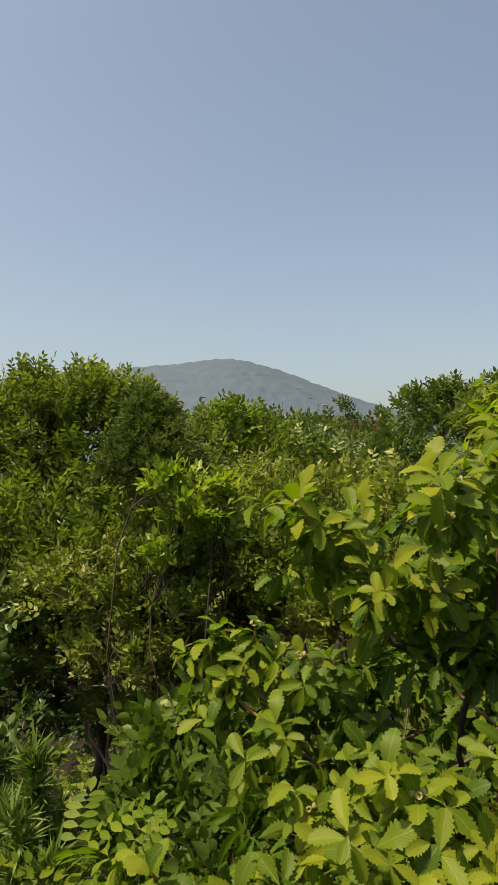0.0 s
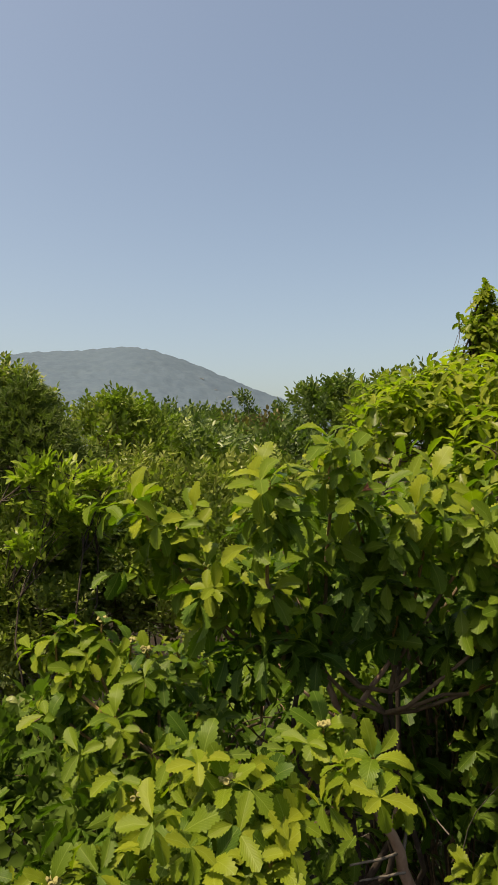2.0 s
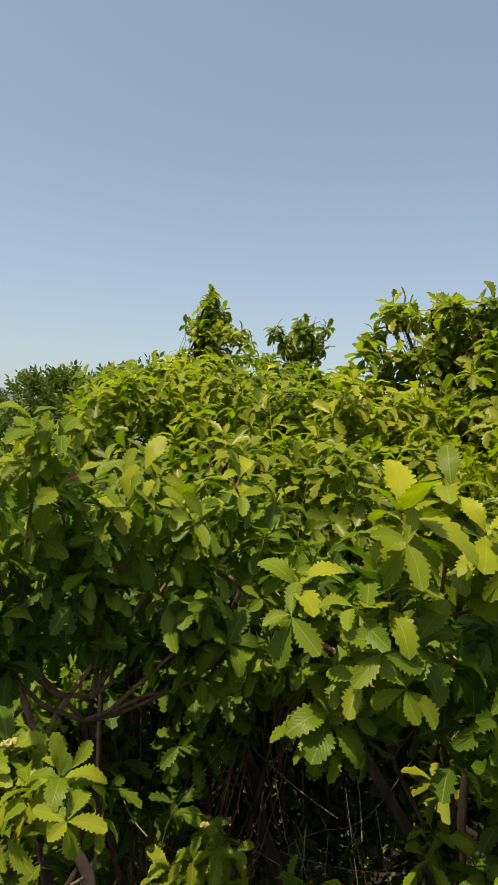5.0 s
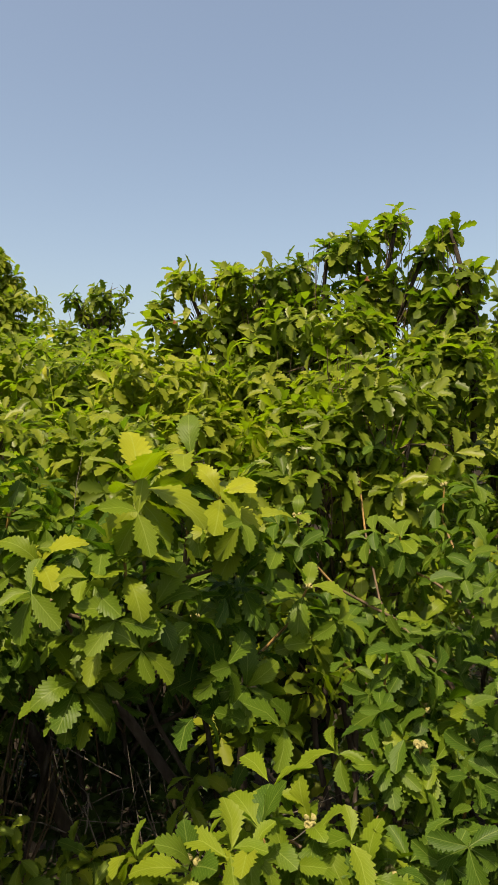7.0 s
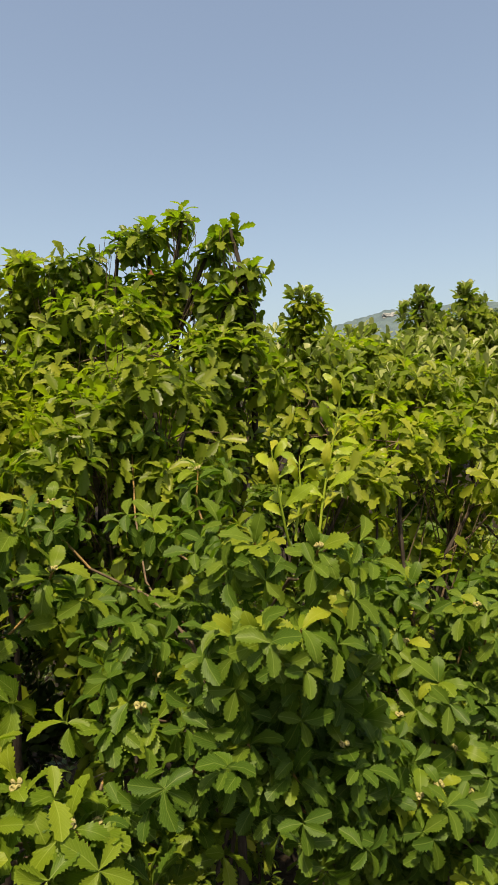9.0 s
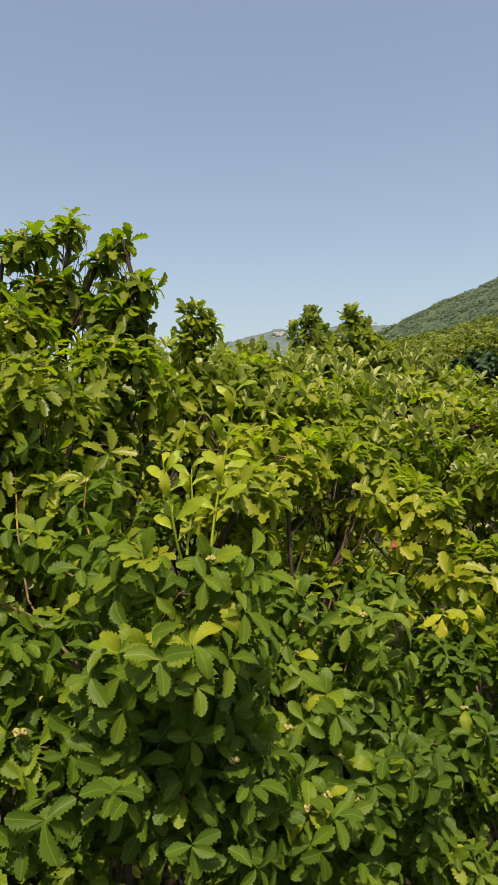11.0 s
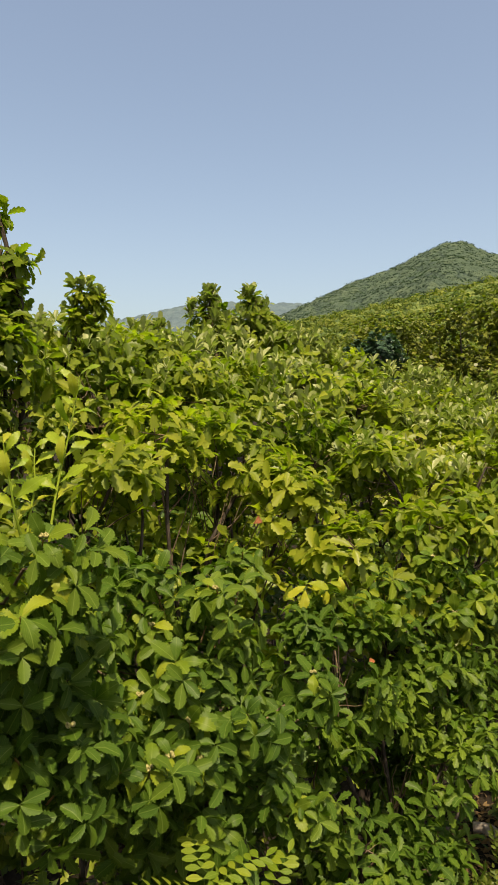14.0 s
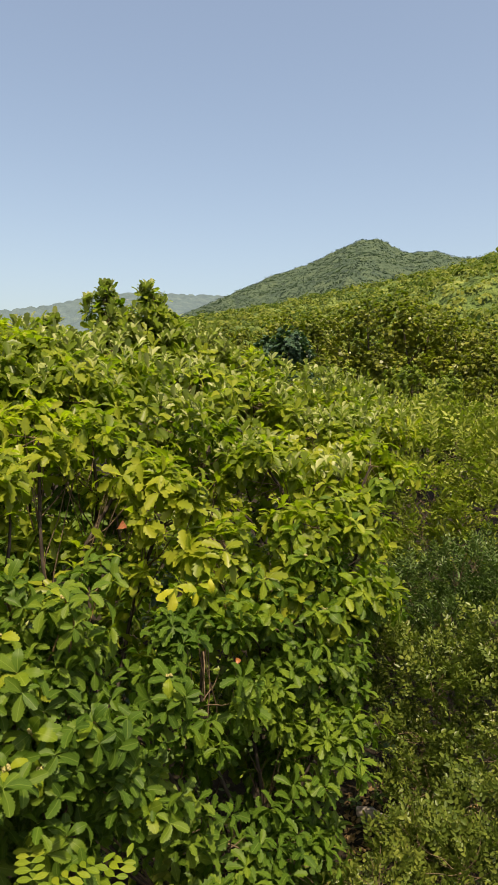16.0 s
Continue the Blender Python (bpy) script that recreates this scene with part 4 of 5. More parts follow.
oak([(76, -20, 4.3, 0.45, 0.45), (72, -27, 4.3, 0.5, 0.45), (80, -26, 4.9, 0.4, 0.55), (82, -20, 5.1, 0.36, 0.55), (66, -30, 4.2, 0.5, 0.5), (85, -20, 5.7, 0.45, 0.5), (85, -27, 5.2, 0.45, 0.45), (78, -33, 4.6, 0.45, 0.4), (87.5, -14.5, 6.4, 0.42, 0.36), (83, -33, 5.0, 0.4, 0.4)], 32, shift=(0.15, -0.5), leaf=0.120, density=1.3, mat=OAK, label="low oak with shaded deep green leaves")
oak([(77, -10.5, 4.7, 0.4, 0.2), (83, -9, 5.3, 0.45, 0.24), (88, -8, 5.9, 0.36, 0.28), (80, -14, 5.2, 0.45, 0.35), (86, -13, 6.0, 0.4, 0.35)], 33, shift=(0.15, -0.5), leaf=0.150, density=1.4, label="oak with a flat bough of yellowing leaves")
oak([(73, -7, 4.7, 0.4, 0.28), (70, -5.5, 4.9, 0.42, 0.28), (66, -3.5, 5.0, 0.5, 0.4), (62, -3, 4.7, 0.45, 0.45), (58, -6, 4.2, 0.4, 0.4)], 34, shift=(0.15, -0.5), leaf=0.140)
oak([(80, -5, 6.2, 0.6, 0.36), (75, -3, 6.6, 0.65, 0.38), (84, -6, 7.0, 0.6, 0.4), (88, -4.5, 7.6, 0.5, 0.4), (70, -1, 6.4, 0.6, 0.4)], 35, pale=0.15, shift=(0.15, -0.5), leaf=0.150)
oak([(87, -1, 9.6, 0.7, 0.45), (84, -2, 8.6, 0.75, 0.45), (78, 0, 9.0, 0.85, 0.45), (72, 1.4, 8.2, 0.8, 0.45)], 36, pale=0.25, shift=(0.15, -0.5), leaf=0.160)
oak([(66, 2.6, 7.0, 0.7, 0.45), (60, 3, 6.5, 0.65, 0.45), (56, 1, 6.0, 0.6, 0.5), (63, 0, 6.2, 0.7, 0.5)], 37, pale=0.15, shift=(0.15, -0.5), leaf=0.145)
oak([(59.9, 9.7, 6.4, 0.14, 0.1), (61.2, 8.9, 6.4, 0.1, 0.08), (59.6, 7.9, 6.4, 0.16, 0.13), (57.2, 5.8, 6.8, 0.4, 0.26), (62.5, 5.6, 6.8, 0.4, 0.26), (60, 3.8, 6.6, 0.55, 0.4), (55, 4.0, 6.8, 0.5, 0.34), (65, 4.0, 6.6, 0.5, 0.34)], 46, pale=0.10, skirt=1, leaf=0.150, girth=0.03, label="oak with one twiggy top above the ridge")
# fills a gap; its darker leaf stands for the shade behind
oak([(60, -2, 6.6, 0.6, 0.45), (66, -5, 6.6, 0.6, 0.45), (72, -8, 6.4, 0.6, 0.45), (57, -8, 6.2, 0.6, 0.45), (64, -12, 6.2, 0.6, 0.45), (70, -14, 6.2, 0.6, 0.45)], 47, leaf=0.15, density=0.8, skirt=1, girth=0.03, mat=OAK, label="oak filling the shade behind the nearer ones")
oak([(54, 0, 7.6, 0.7, 0.55), (50, -3, 7.0, 0.7, 0.5), (57, -3, 7.0, 0.6, 0.5), (46, -4, 6.4, 0.6, 0.5)], 43)
oak([(80.5, 1.9, 10.2, 0.8, 0.4), (76, 3.2, 10.2, 0.75, 0.4), (84.5, 0.8, 10.6, 0.75, 0.4), (78, 0.2, 9.4, 0.7, 0.4), (73.5, 1.8, 9.4, 0.7, 0.4), (82.5, -1.2, 9.6, 0.7, 0.4), (73.6, 4.6, 10.0, 0.5, 0.3)], 38, shift=(0.15, -0.5), leaf=0.175, density=1.0, pale=0.3, label="oak with upright pale shoots above its crown")
oak([(69.6, 5.2, 9.6, 0.7, 0.4), (65.7, 6.2, 9.6, 0.5, 0.34), (65.8, 9.0, 9.6, 0.18, 0.2), (65.4, 8.0, 9.6, 0.3, 0.26), (69.1, 9.3, 9.6, 0.18, 0.2), (69.4, 8.0, 9.6, 0.32, 0.26), (67.5, 7.0, 9.6, 0.5, 0.34),
     (62.5, 5.5, 9.4, 0.5, 0.34), (71.2, 6.4, 9.6, 0.4, 0.3), (66.5, 4.2, 9.0, 0.7, 0.45), (62.6, 3.8, 8.8, 0.6, 0.45)], 39, shift=(0.15, -0.5), leaf=0.165, density=1.05, pale=0.25, label="oak with two leafy tops above the ridge")
oak([(59.4, 4.5, 9.2, 0.65, 0.36), (55.5, 5.0, 8.6, 0.65, 0.36), (57.5, 3.4, 8.6, 0.6, 0.36)], 40, shift=(0.15, -0.5), leaf=0.165, pale=0.15, label="oak closing the view below the ridge")


# ---- small-leaved trees and shrubs ----
def leafy(name, lobes, seed, mat, leaf, label, category="tree", group="small-leaved trees below the lookout", cover=1.0, stems=2, girth=0.02, bark=None, lean=(0, 0), wide=0.28, shift=(0, 0)):
    """A tree or shrub with many small leaves on fine sprays; its stems fork from the ground."""
    r = np.random.default_rng(seed)
    balls = [(spot(a, e, d) + (*shift, 0), rad, half) for a, e, d, rad, half in lobes]
    mid = np.mean([b[0] for b in balls], 0)
    x, y = mid[0] + lean[0], mid[1] + lean[1]
    base = np.array((x, y, ground_z(x, y)))
    tree = thing(name, base, label, category, group)
    tops = []
    for k in range(stems):
        foot = base + (r.normal(0, 0.10), r.normal(0, 0.10), -0.1)
        top = base + (mid - base) * r.uniform(0.6, 0.8) + r.normal(0, 0.18, 3) * (1, 1, 0.4)
        path = bend(foot, top, r, 9, 0, 0.06)
        tops.append(path)
        part("trunk", limbs_mesh("trunk", [(path, taper(9, girth, girth * 0.5), 7)], bark or BARK), tree)
    fine = []
    tmpl = [spray(8, leaf * 3.0, leaf, r, wide) for k in range(3)]
    tips, axes = [], []
    for c, rad, half in balls:
        path = tops[r.integers(0, stems)]
        arm = bend(path[r.integers(5, 9)], c, r, 7, 0.02, 0.08)
        fine.append((arm, taper(7, girth * 0.36, 0.005), 5))
        for k in range(int(6 + 10 * rad)):
            d = unit(r.normal(0, 1, 3) + (0, 0, 0.4))
            fine.append((bend(arm[r.integers(5, 7)], c + d * np.array((rad, rad, half)) * 0.85, r, 5, 0, 0.05), taper(5, 0.004, 0.0015), 4))
        n = int(cover * 4 * math.pi * ((rad * rad + 2 * rad * half) / 3) / (leaf * 3) ** 2 * 2.8)
        p, a = shell((c, rad, half), max(n, 8), r, 0.5, -0.75)
        tips.append(p)
        axes.append(a)
    part("twigwork", limbs_mesh("twigwork", fine, bark or TWIG), tree, kind="stuff")
    tips, axes = np.concatenate(tips), np.concatenate(axes)
    y = unit(axes + r.normal(0, 0.35, axes.shape))
    up = unit(np.array((0, 0, 1.0)) + r.normal(0, 0.45, axes.shape))
    x = unit(np.cross(y, up))
    z = np.cross(x, y)
    which = r.integers(0, 3, len(tips))
    sets = []
    for k in range(3):
        q = which == k
        if q.any():
            sets.append(scatter(tmpl[k], tips[q] - y[q] * leaf * 1.5, x[q], y[q], z[q], r.uniform(0.75, 1.2, q.sum())))
    part("crown", joined("crown", sets, mat), tree, kind="stuff")
    return tree


GREY_BARK = plain_material("pale_bark", [(0.3, (0.14, 0.115, 0.095)), (0.7, (0.32, 0.28, 0.24))], 30, 0.85, 0.5, 0.006, (1, 1, 0.3))

leafy("broadleaf_tree", [(-25, 4.0, 5.5, 0.5, 0.40), (-21.5, 5.2, 5.4, 0.5, 0.34), (-17.6, 6.0, 5.1, 0.46, 0.28), (-14.4, 4.6, 5.1, 0.34, 0.30), (-19, 2.5, 5.2, 0.6, 0.45), (-24, 0.5, 5.5, 0.6, 0.5)],
      51, SMALL_OLIVE, 0.046, "rounded broad-leaved tree with small glossy leaves", stems=1, girth=0.06, cover=1.0, shift=(-0.3, 0.2))
leafy("broadleaf_tree", [(-7.0, 4.4, 6.2, 0.36, 0.2), (-8.5, 2.6, 6.0, 0.4, 0.3), (-5, 2.0, 6.4, 0.55, 0.36)], 52, SMALL_GREEN, 0.056, "small tree with rounded pale-edged leaves", stems=1, girth=0.04, shift=(-0.3, 0.2))
leafy("broadleaf_tree", [(-3.2, 3.3, 10, 0.6, 0.36), (-0.4, 2.6, 11, 0.7, 0.4), (-2, 1.2, 9.5, 0.8, 0.45)], 53, SMALL_DARK, 0.075, "dull green tree among the thicket", stems=1, girth=0.05, shift=(-0.3, 0.2))
leafy("broadleaf_tree", [(3.2, 4.4, 19, 0.32, 0.55), (3.2, 2.8, 19, 0.6, 0.5), (6.0, 3.4, 17, 0.6, 0.5), (0.6, 2.9, 16, 0.9, 0.5)], 54, SMALL_DARK, 0.12, "slender-topped tree far in the thicket", stems=1, girth=0.06, shift=(-0.3, 0.2))
leafy("broadleaf_tree", [(2.6, 2.0, 15, 1.0, 0.5), (5.0, 2.2, 15.5, 0.8, 0.5), (4, 0.6, 14, 1.1, 0.5)], 55, SMALL_RUST, 0.11, "tree with rusty brown-green foliage", stems=1, girth=0.05, shift=(-0.3, 0.2))
leafy("broadleaf_tree", [(8.3, 5.0, 14.8, 0.6, 0.5), (10.4, 5.9, 14.8, 0.5, 0.4), (12.5, 5.2, 14.8, 0.6, 0.4), (10, 3.0, 14.5, 1.1, 0.6)], 56, SMALL_DARK, 0.1, "dark-crowned tree standing above the thicket", stems=1, girth=0.08, cover=1.3, shift=(-0.2, 0.2))
leafy("broadleaf_tree", [(15.8, 5.8, 11, 0.6, 0.4), (17.8, 6.4, 10.5, 0.45, 0.34), (13.6, 4.4, 11, 0.6, 0.4)], 57, SMALL_OLIVE, 0.1, "olive-green tree beyond the oaks", stems=1, girth=0.05, shift=(-0.2, 0.2))
leafy("shrub", [(-3, 0.4, 7, 0.9, 0.45), (2, 0.2, 8, 1.0, 0.5), (7, 0.2, 8.2, 0.9, 0.5)], 58, SMALL_DARK, 0.07, "dense shrub with small dull leaves", "shrub", stems=3, cover=0.75, shift=(-0.3, 0.2))
leafy("shrub", [(-1, -3.6, 6, 0.8, 0.45), (4, -3, 6.2, 0.8, 0.45), (8, -3.5, 5.6, 0.6, 0.45)], 59, SMALL_OLIVE, 0.07, "fine-leaved shrub with yellowish foliage", "shrub", stems=3, shift=(-0.3, 0.2))
leafy("shrub", [(-5.5, -4.6, 5, 0.55, 0.4), (0.5, -7, 5, 0.6, 0.45), (-3, -9, 4.8, 0.5, 0.45), (4, -9, 4.8, 0.6, 0.5)], 60, SMALL_OLIVE, 0.055, "twiggy shrub with narrow olive leaves", "shrub", stems=3, shift=(-0.3, 0.2))
leafy("sapling", [(-16.2, -0.6, 4.0, 0.15, 0.1), (-13.4, -0.9, 4.0, 0.18, 0.1), (-14.6, -3.2, 3.95, 0.22, 0.12), (-12, -4.6, 3.95, 0.2, 0.12), (-15.8, -6.2, 3.95, 0.18, 0.12), (-11.4, -2.0, 4.0, 0.14, 0.1)], 61, SAPLING, 0.05, "bright green sapling with broad leaves", "tree", stems=1, girth=0.012, cover=1.0, bark=BARK)
leafy("shrub", [(-9, -1.6, 5.4, 0.5, 0.3), (-5, -3.0, 5.4, 0.5, 0.32), (-12, -4.5, 4.9, 0.42, 0.28), (-7.5, -6, 4.9, 0.45, 0.3), (-3.5, -7, 5, 0.45, 0.3), (-10, -8.5, 4.7, 0.4, 0.28), (-5.5, -10.5, 4.6, 0.4, 0.28), (-1.5, -11, 4.4, 0.35, 0.25)], 68, SMALL_OLIVE, 0.05, "thick shrub with slender olive leaves", "shrub", stems=3, wide=0.2, cover=0.95)
leafy("shrub", [(-20, -3, 5, 0.7, 0.42), (-16, -6, 4.7, 0.6, 0.4), (-25, -5, 5, 0.6, 0.45), (-21, -8, 4.8, 0.55, 0.35)], 62, SMALL_GREEN, 0.065, "spreading shrub with long pointed leaves", "shrub", stems=2, wide=0.2, shift=(-0.3, 0.2))
leafy("small_leaved_tree", [(-17, -10.5, 4.6, 0.55, 0.35), (-11.5, -9.5, 4.8, 0.55, 0.4), (-20, -13, 4.5, 0.4, 0.3), (-13, -14, 4.6, 0.5, 0.3), (-8, -11, 4.8, 0.4, 0.35), (-9, -16, 4.5, 0.25, 0.2), (-17, -18, 4.5, 0.22, 0.15), (-16, -8, 4.1, 0.36, 0.26), (-12, -11.5, 4.0, 0.36, 0.26), (-16.5, -14, 4.0, 0.32, 0.22), (-20.5, -9, 4.2, 0.36, 0.26), (-12, -17, 4.1, 0.22, 0.15)],
      63, SMALL_OLIVE, 0.04, "gnarled pale-stemmed tree with tiny leaves", stems=1, girth=0.036, bark=GREY_BARK, cover=0.75, lean=(0.35, 0), shift=(-0.3, 0.2))
leafy("shrub", [(-15, -6.5, 4.4, 0.42, 0.28), (-11, -6, 4.5, 0.42, 0.28), (-7, -7, 4.6, 0.4, 0.28), (-13, -10, 4.3, 0.4, 0.28), (-9, -10.5, 4.4, 0.4, 0.28)], 66, SMALL_OLIVE, 0.05, "bushy shrub with small yellow-green leaves", "shrub", stems=2, shift=(-0.3, 0.2))
# fills the hollow with leaves whose colour carries its shade
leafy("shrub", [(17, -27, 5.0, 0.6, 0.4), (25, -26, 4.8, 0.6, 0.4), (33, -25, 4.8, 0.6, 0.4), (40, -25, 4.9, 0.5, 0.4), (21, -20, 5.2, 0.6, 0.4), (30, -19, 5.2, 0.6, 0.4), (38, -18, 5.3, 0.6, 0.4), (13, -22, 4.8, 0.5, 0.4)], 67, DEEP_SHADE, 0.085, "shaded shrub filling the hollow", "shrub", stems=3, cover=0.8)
leafy("shrub", [(-13, -22, 3.0, 0.28, 0.22), (-9, -24, 2.9, 0.3, 0.22), (-15, -27, 2.8, 0.25, 0.2), (-5, -22, 2.9, 0.28, 0.25), (-8, -28, 2.7, 0.3, 0.2), (-3, -26, 2.7, 0.28, 0.22), (-11, -19.5, 3.0, 0.16, 0.2)],
      64, OAK, 0.062, "leafy shrub with smooth oval leaves", "shrub", stems=3, girth=0.015, cover=1.1, wide=0.3, shift=(-0.3, 0.2))
leafy("shrub", [(-27, -11, 4.6, 0.5, 0.4), (-29, -17, 4.3, 0.5, 0.45), (-24.5, -16, 5.2, 0.5, 0.4), (-28, -24, 3.8, 0.4, 0.4)], 65, UNDER_SHADED, 0.07, "shaded shrub, its leaves coloured darker to match", "shrub", stems=2, shift=(-0.3, 0.2))
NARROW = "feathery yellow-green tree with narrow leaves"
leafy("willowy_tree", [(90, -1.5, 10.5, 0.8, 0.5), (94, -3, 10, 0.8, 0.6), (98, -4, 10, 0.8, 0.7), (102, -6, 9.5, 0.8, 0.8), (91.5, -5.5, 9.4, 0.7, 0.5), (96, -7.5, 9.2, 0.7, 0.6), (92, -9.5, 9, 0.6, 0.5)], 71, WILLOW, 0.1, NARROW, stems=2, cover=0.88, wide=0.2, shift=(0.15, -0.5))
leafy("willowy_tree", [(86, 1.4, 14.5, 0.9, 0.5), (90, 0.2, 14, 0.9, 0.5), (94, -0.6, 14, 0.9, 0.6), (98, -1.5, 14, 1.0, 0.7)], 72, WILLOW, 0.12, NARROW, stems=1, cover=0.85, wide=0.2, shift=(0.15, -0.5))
leafy("shrub", [(96, -12, 8.4, 0.6, 0.5), (91, -13.5, 8.2, 0.5, 0.45), (99, -14, 8.2, 0.6, 0.6), (94, -16, 8, 0.5, 0.4)], 73, UNDER_SHADED, 0.06, "shaded shrub with narrow leaves coloured darker to match", "shrub", stems=2, wide=0.2, shift=(0.15, -0.5))
leafy("shrub", [(90, -18, 7.2, 0.4, 0.45), (94.5, -20, 7, 0.5, 0.5), (88.5, -21.5, 7.2, 0.32, 0.3), (93, -24, 6.9, 0.4, 0.25), (97.5, -18, 7.3, 0.5, 0.6), (97, -25, 7, 0.6, 0.5), (102, -20, 7, 0.6, 0.7)],
      74, SHRUB_OLIVE, 0.055, "open shrub with tiny yellowish leaves", "shrub", stems=3, girth=0.02, cover=0.9, shift=(0.15, -0.5))
leafy("shrub", [(93.5, -31, 6.2, 0.42, 0.3), (97, -32, 6.0, 0.5, 0.35), (91, -34, 5.6, 0.36, 0.3), (98, -28, 6.4, 0.4, 0.3), (102, -30, 6.2, 0.5, 0.4), (93, -27, 6.8, 0.4, 0.3), (86, -35, 5.6, 0.3, 0.25)], 75, SHRUB_OLIVE, 0.045, "low shrub with tiny yellowish leaves", "shrub", stems=3, girth=0.015, cover=0.9, shift=(0.15, -0.5))


# ---- pines ----
def needle_tuft(r, needles, size, spread):
    vs, fs = [], []
    for k in range(needles):
        d = unit(np.array((r.normal(0, spread), 1.0, r.normal(0, spread))))
        side = unit(np.cross(d, r.normal(0, 1, 3))) * 0.08
        o = np.array((0, k / needles * 0.9, 0)) * 0.8
        vs += [o - side, o + side, o + d * r.uniform(0.8, 1.1)]
        fs.append((3 * k, 3 * k + 1, 3 * k + 2))
    v = np.array(vs) * size
    return v, np.array(fs), np.zeros((len(v), 2))


def pine(place, height, reach, seed, label, mat, needle=0.08, whorls=14, start=0.35):
    r = np.random.default_rng(seed)
    base = np.array((place[0], place[1], ground_z(place[0], place[1])))
    tree = thing("pine_tree", base, label, "tree")
    top = base + (0, 0, height)
    stem = bend(base - (0, 0, 0.1), top, r, 10, 0, 0.01)
    part("trunk", limbs_mesh("trunk", [(stem, taper(10, 0.045, 0.006), 7)], BARK), tree)
    arms, tips, axes = [], [], []
    for k in range(whorls):
        s = start + (1 - start) * (k / whorls)
        o = base + (top - base) * s
        long = reach * (1 - s) / (1 - start) + 0.05
        for q in range(5):
            a = q * 1.2566 + k * 0.7 + r.normal(0, 0.15)
            e = o + np.array((math.cos(a), math.sin(a), 0.3)) * long * r.uniform(0.75, 1.1)
            arm = bend(o, e, r, 6, 0.06, 0.04)
            arms.append((arm, taper(6, 0.011, 0.004), 4))
            for m in range(int(8 + long * 110)):
                w = r.uniform(0.25, 1.0)
                p = o + (e - o) * w + r.normal(0, 0.012 + 0.09 * long, 3)
                tips.append(p)
                axes.append(unit((e - o) / long * 0.9 + (0, 0, 0.3) + r.normal(0, 0.4, 3)))
    for m in range(6):
        tips.append(top + r.normal(0, 0.015, 3))
        axes.append(unit(np.array((0, 0, 1.0)) + r.normal(0, 0.2, 3)))
    part("branchwork", limbs_mesh("branchwork", arms, BARK), tree, kind="stuff")
    tips, y = np.array(tips), np.array(axes)
    x = unit(np.cross(y, r.normal(0, 1, y.shape)))
    z = np.cross(x, y)
    part("needles", joined("needles", [scatter(needle_tuft(r, 14, needle, 0.5), tips, x, y, z, r.uniform(0.8, 1.2, len(tips)))], mat), tree, kind="stuff")


p0 = spot(-14.6, 6.3, 4.4) + (-0.2, 0.1, 0)
pine(p0, p0[2] - ground_z(p0[0], p0[1]), 0.33, 81, "young pine with soft blue-green needles", PINE, 0.05, 9, 0.89)


def pine_shoots(places, seed):
    """A pine sapling whose leaders stand up, long needles bristling from them."""
    r = np.random.default_rng(seed)
    x0, y0 = places[0][0] - 0.05, places[0][1] + 0.05
    base = np.array((x0, y0, ground_z(x0, y0)))
    tree = thing("pine_sapling", base, "pine sapling with long bright needles", "tree")
    arms, tips, axes = [], [], []
    for p in places:
        p = np.asarray(p, float)
        arm = bend(base + (0, 0, 1.2), p, r, 8, 0.02, 0.03)
        arms.append((arm, taper(8, 0.016, 0.005), 5))
        for m in range(46):
            w = r.uniform(0, 1)
            tips.append(p - (0, 0, 0.26) * np.array(w) + r.normal(0, 0.006, 3))
            axes.append(unit(np.array((0, 0, 1.0)) + r.normal(0, 0.45, 3)))
    part("trunk", limbs_mesh("trunk", [(bend(base - (0, 0, 0.1), base + (0, 0, 1.25), r, 5, 0, 0.02), taper(5, 0.03, 0.02), 7)], BARK), tree)
    part("branchwork", limbs_mesh("branchwork", arms, BARK), tree, kind="stuff")
    tips, y = np.array(tips), np.array(axes)
    x = unit(np.cross(y, r.normal(0, 1, y.shape)))
    part("needles", joined("needles", [scatter(needle_tuft(r, 12, 0.075, 0.5), tips, x, y, np.cross(x, y), r.uniform(0.8, 1.2, len(tips)))], PINE_NEW), tree, kind="stuff")


pine_shoots([(-0.84, 2.06, 3.93), (-0.82, 1.90, 3.82), (-0.70, 1.82, 3.76), (-0.92, 2.0, 3.80), (-0.78, 2.1, 3.72)], 82)


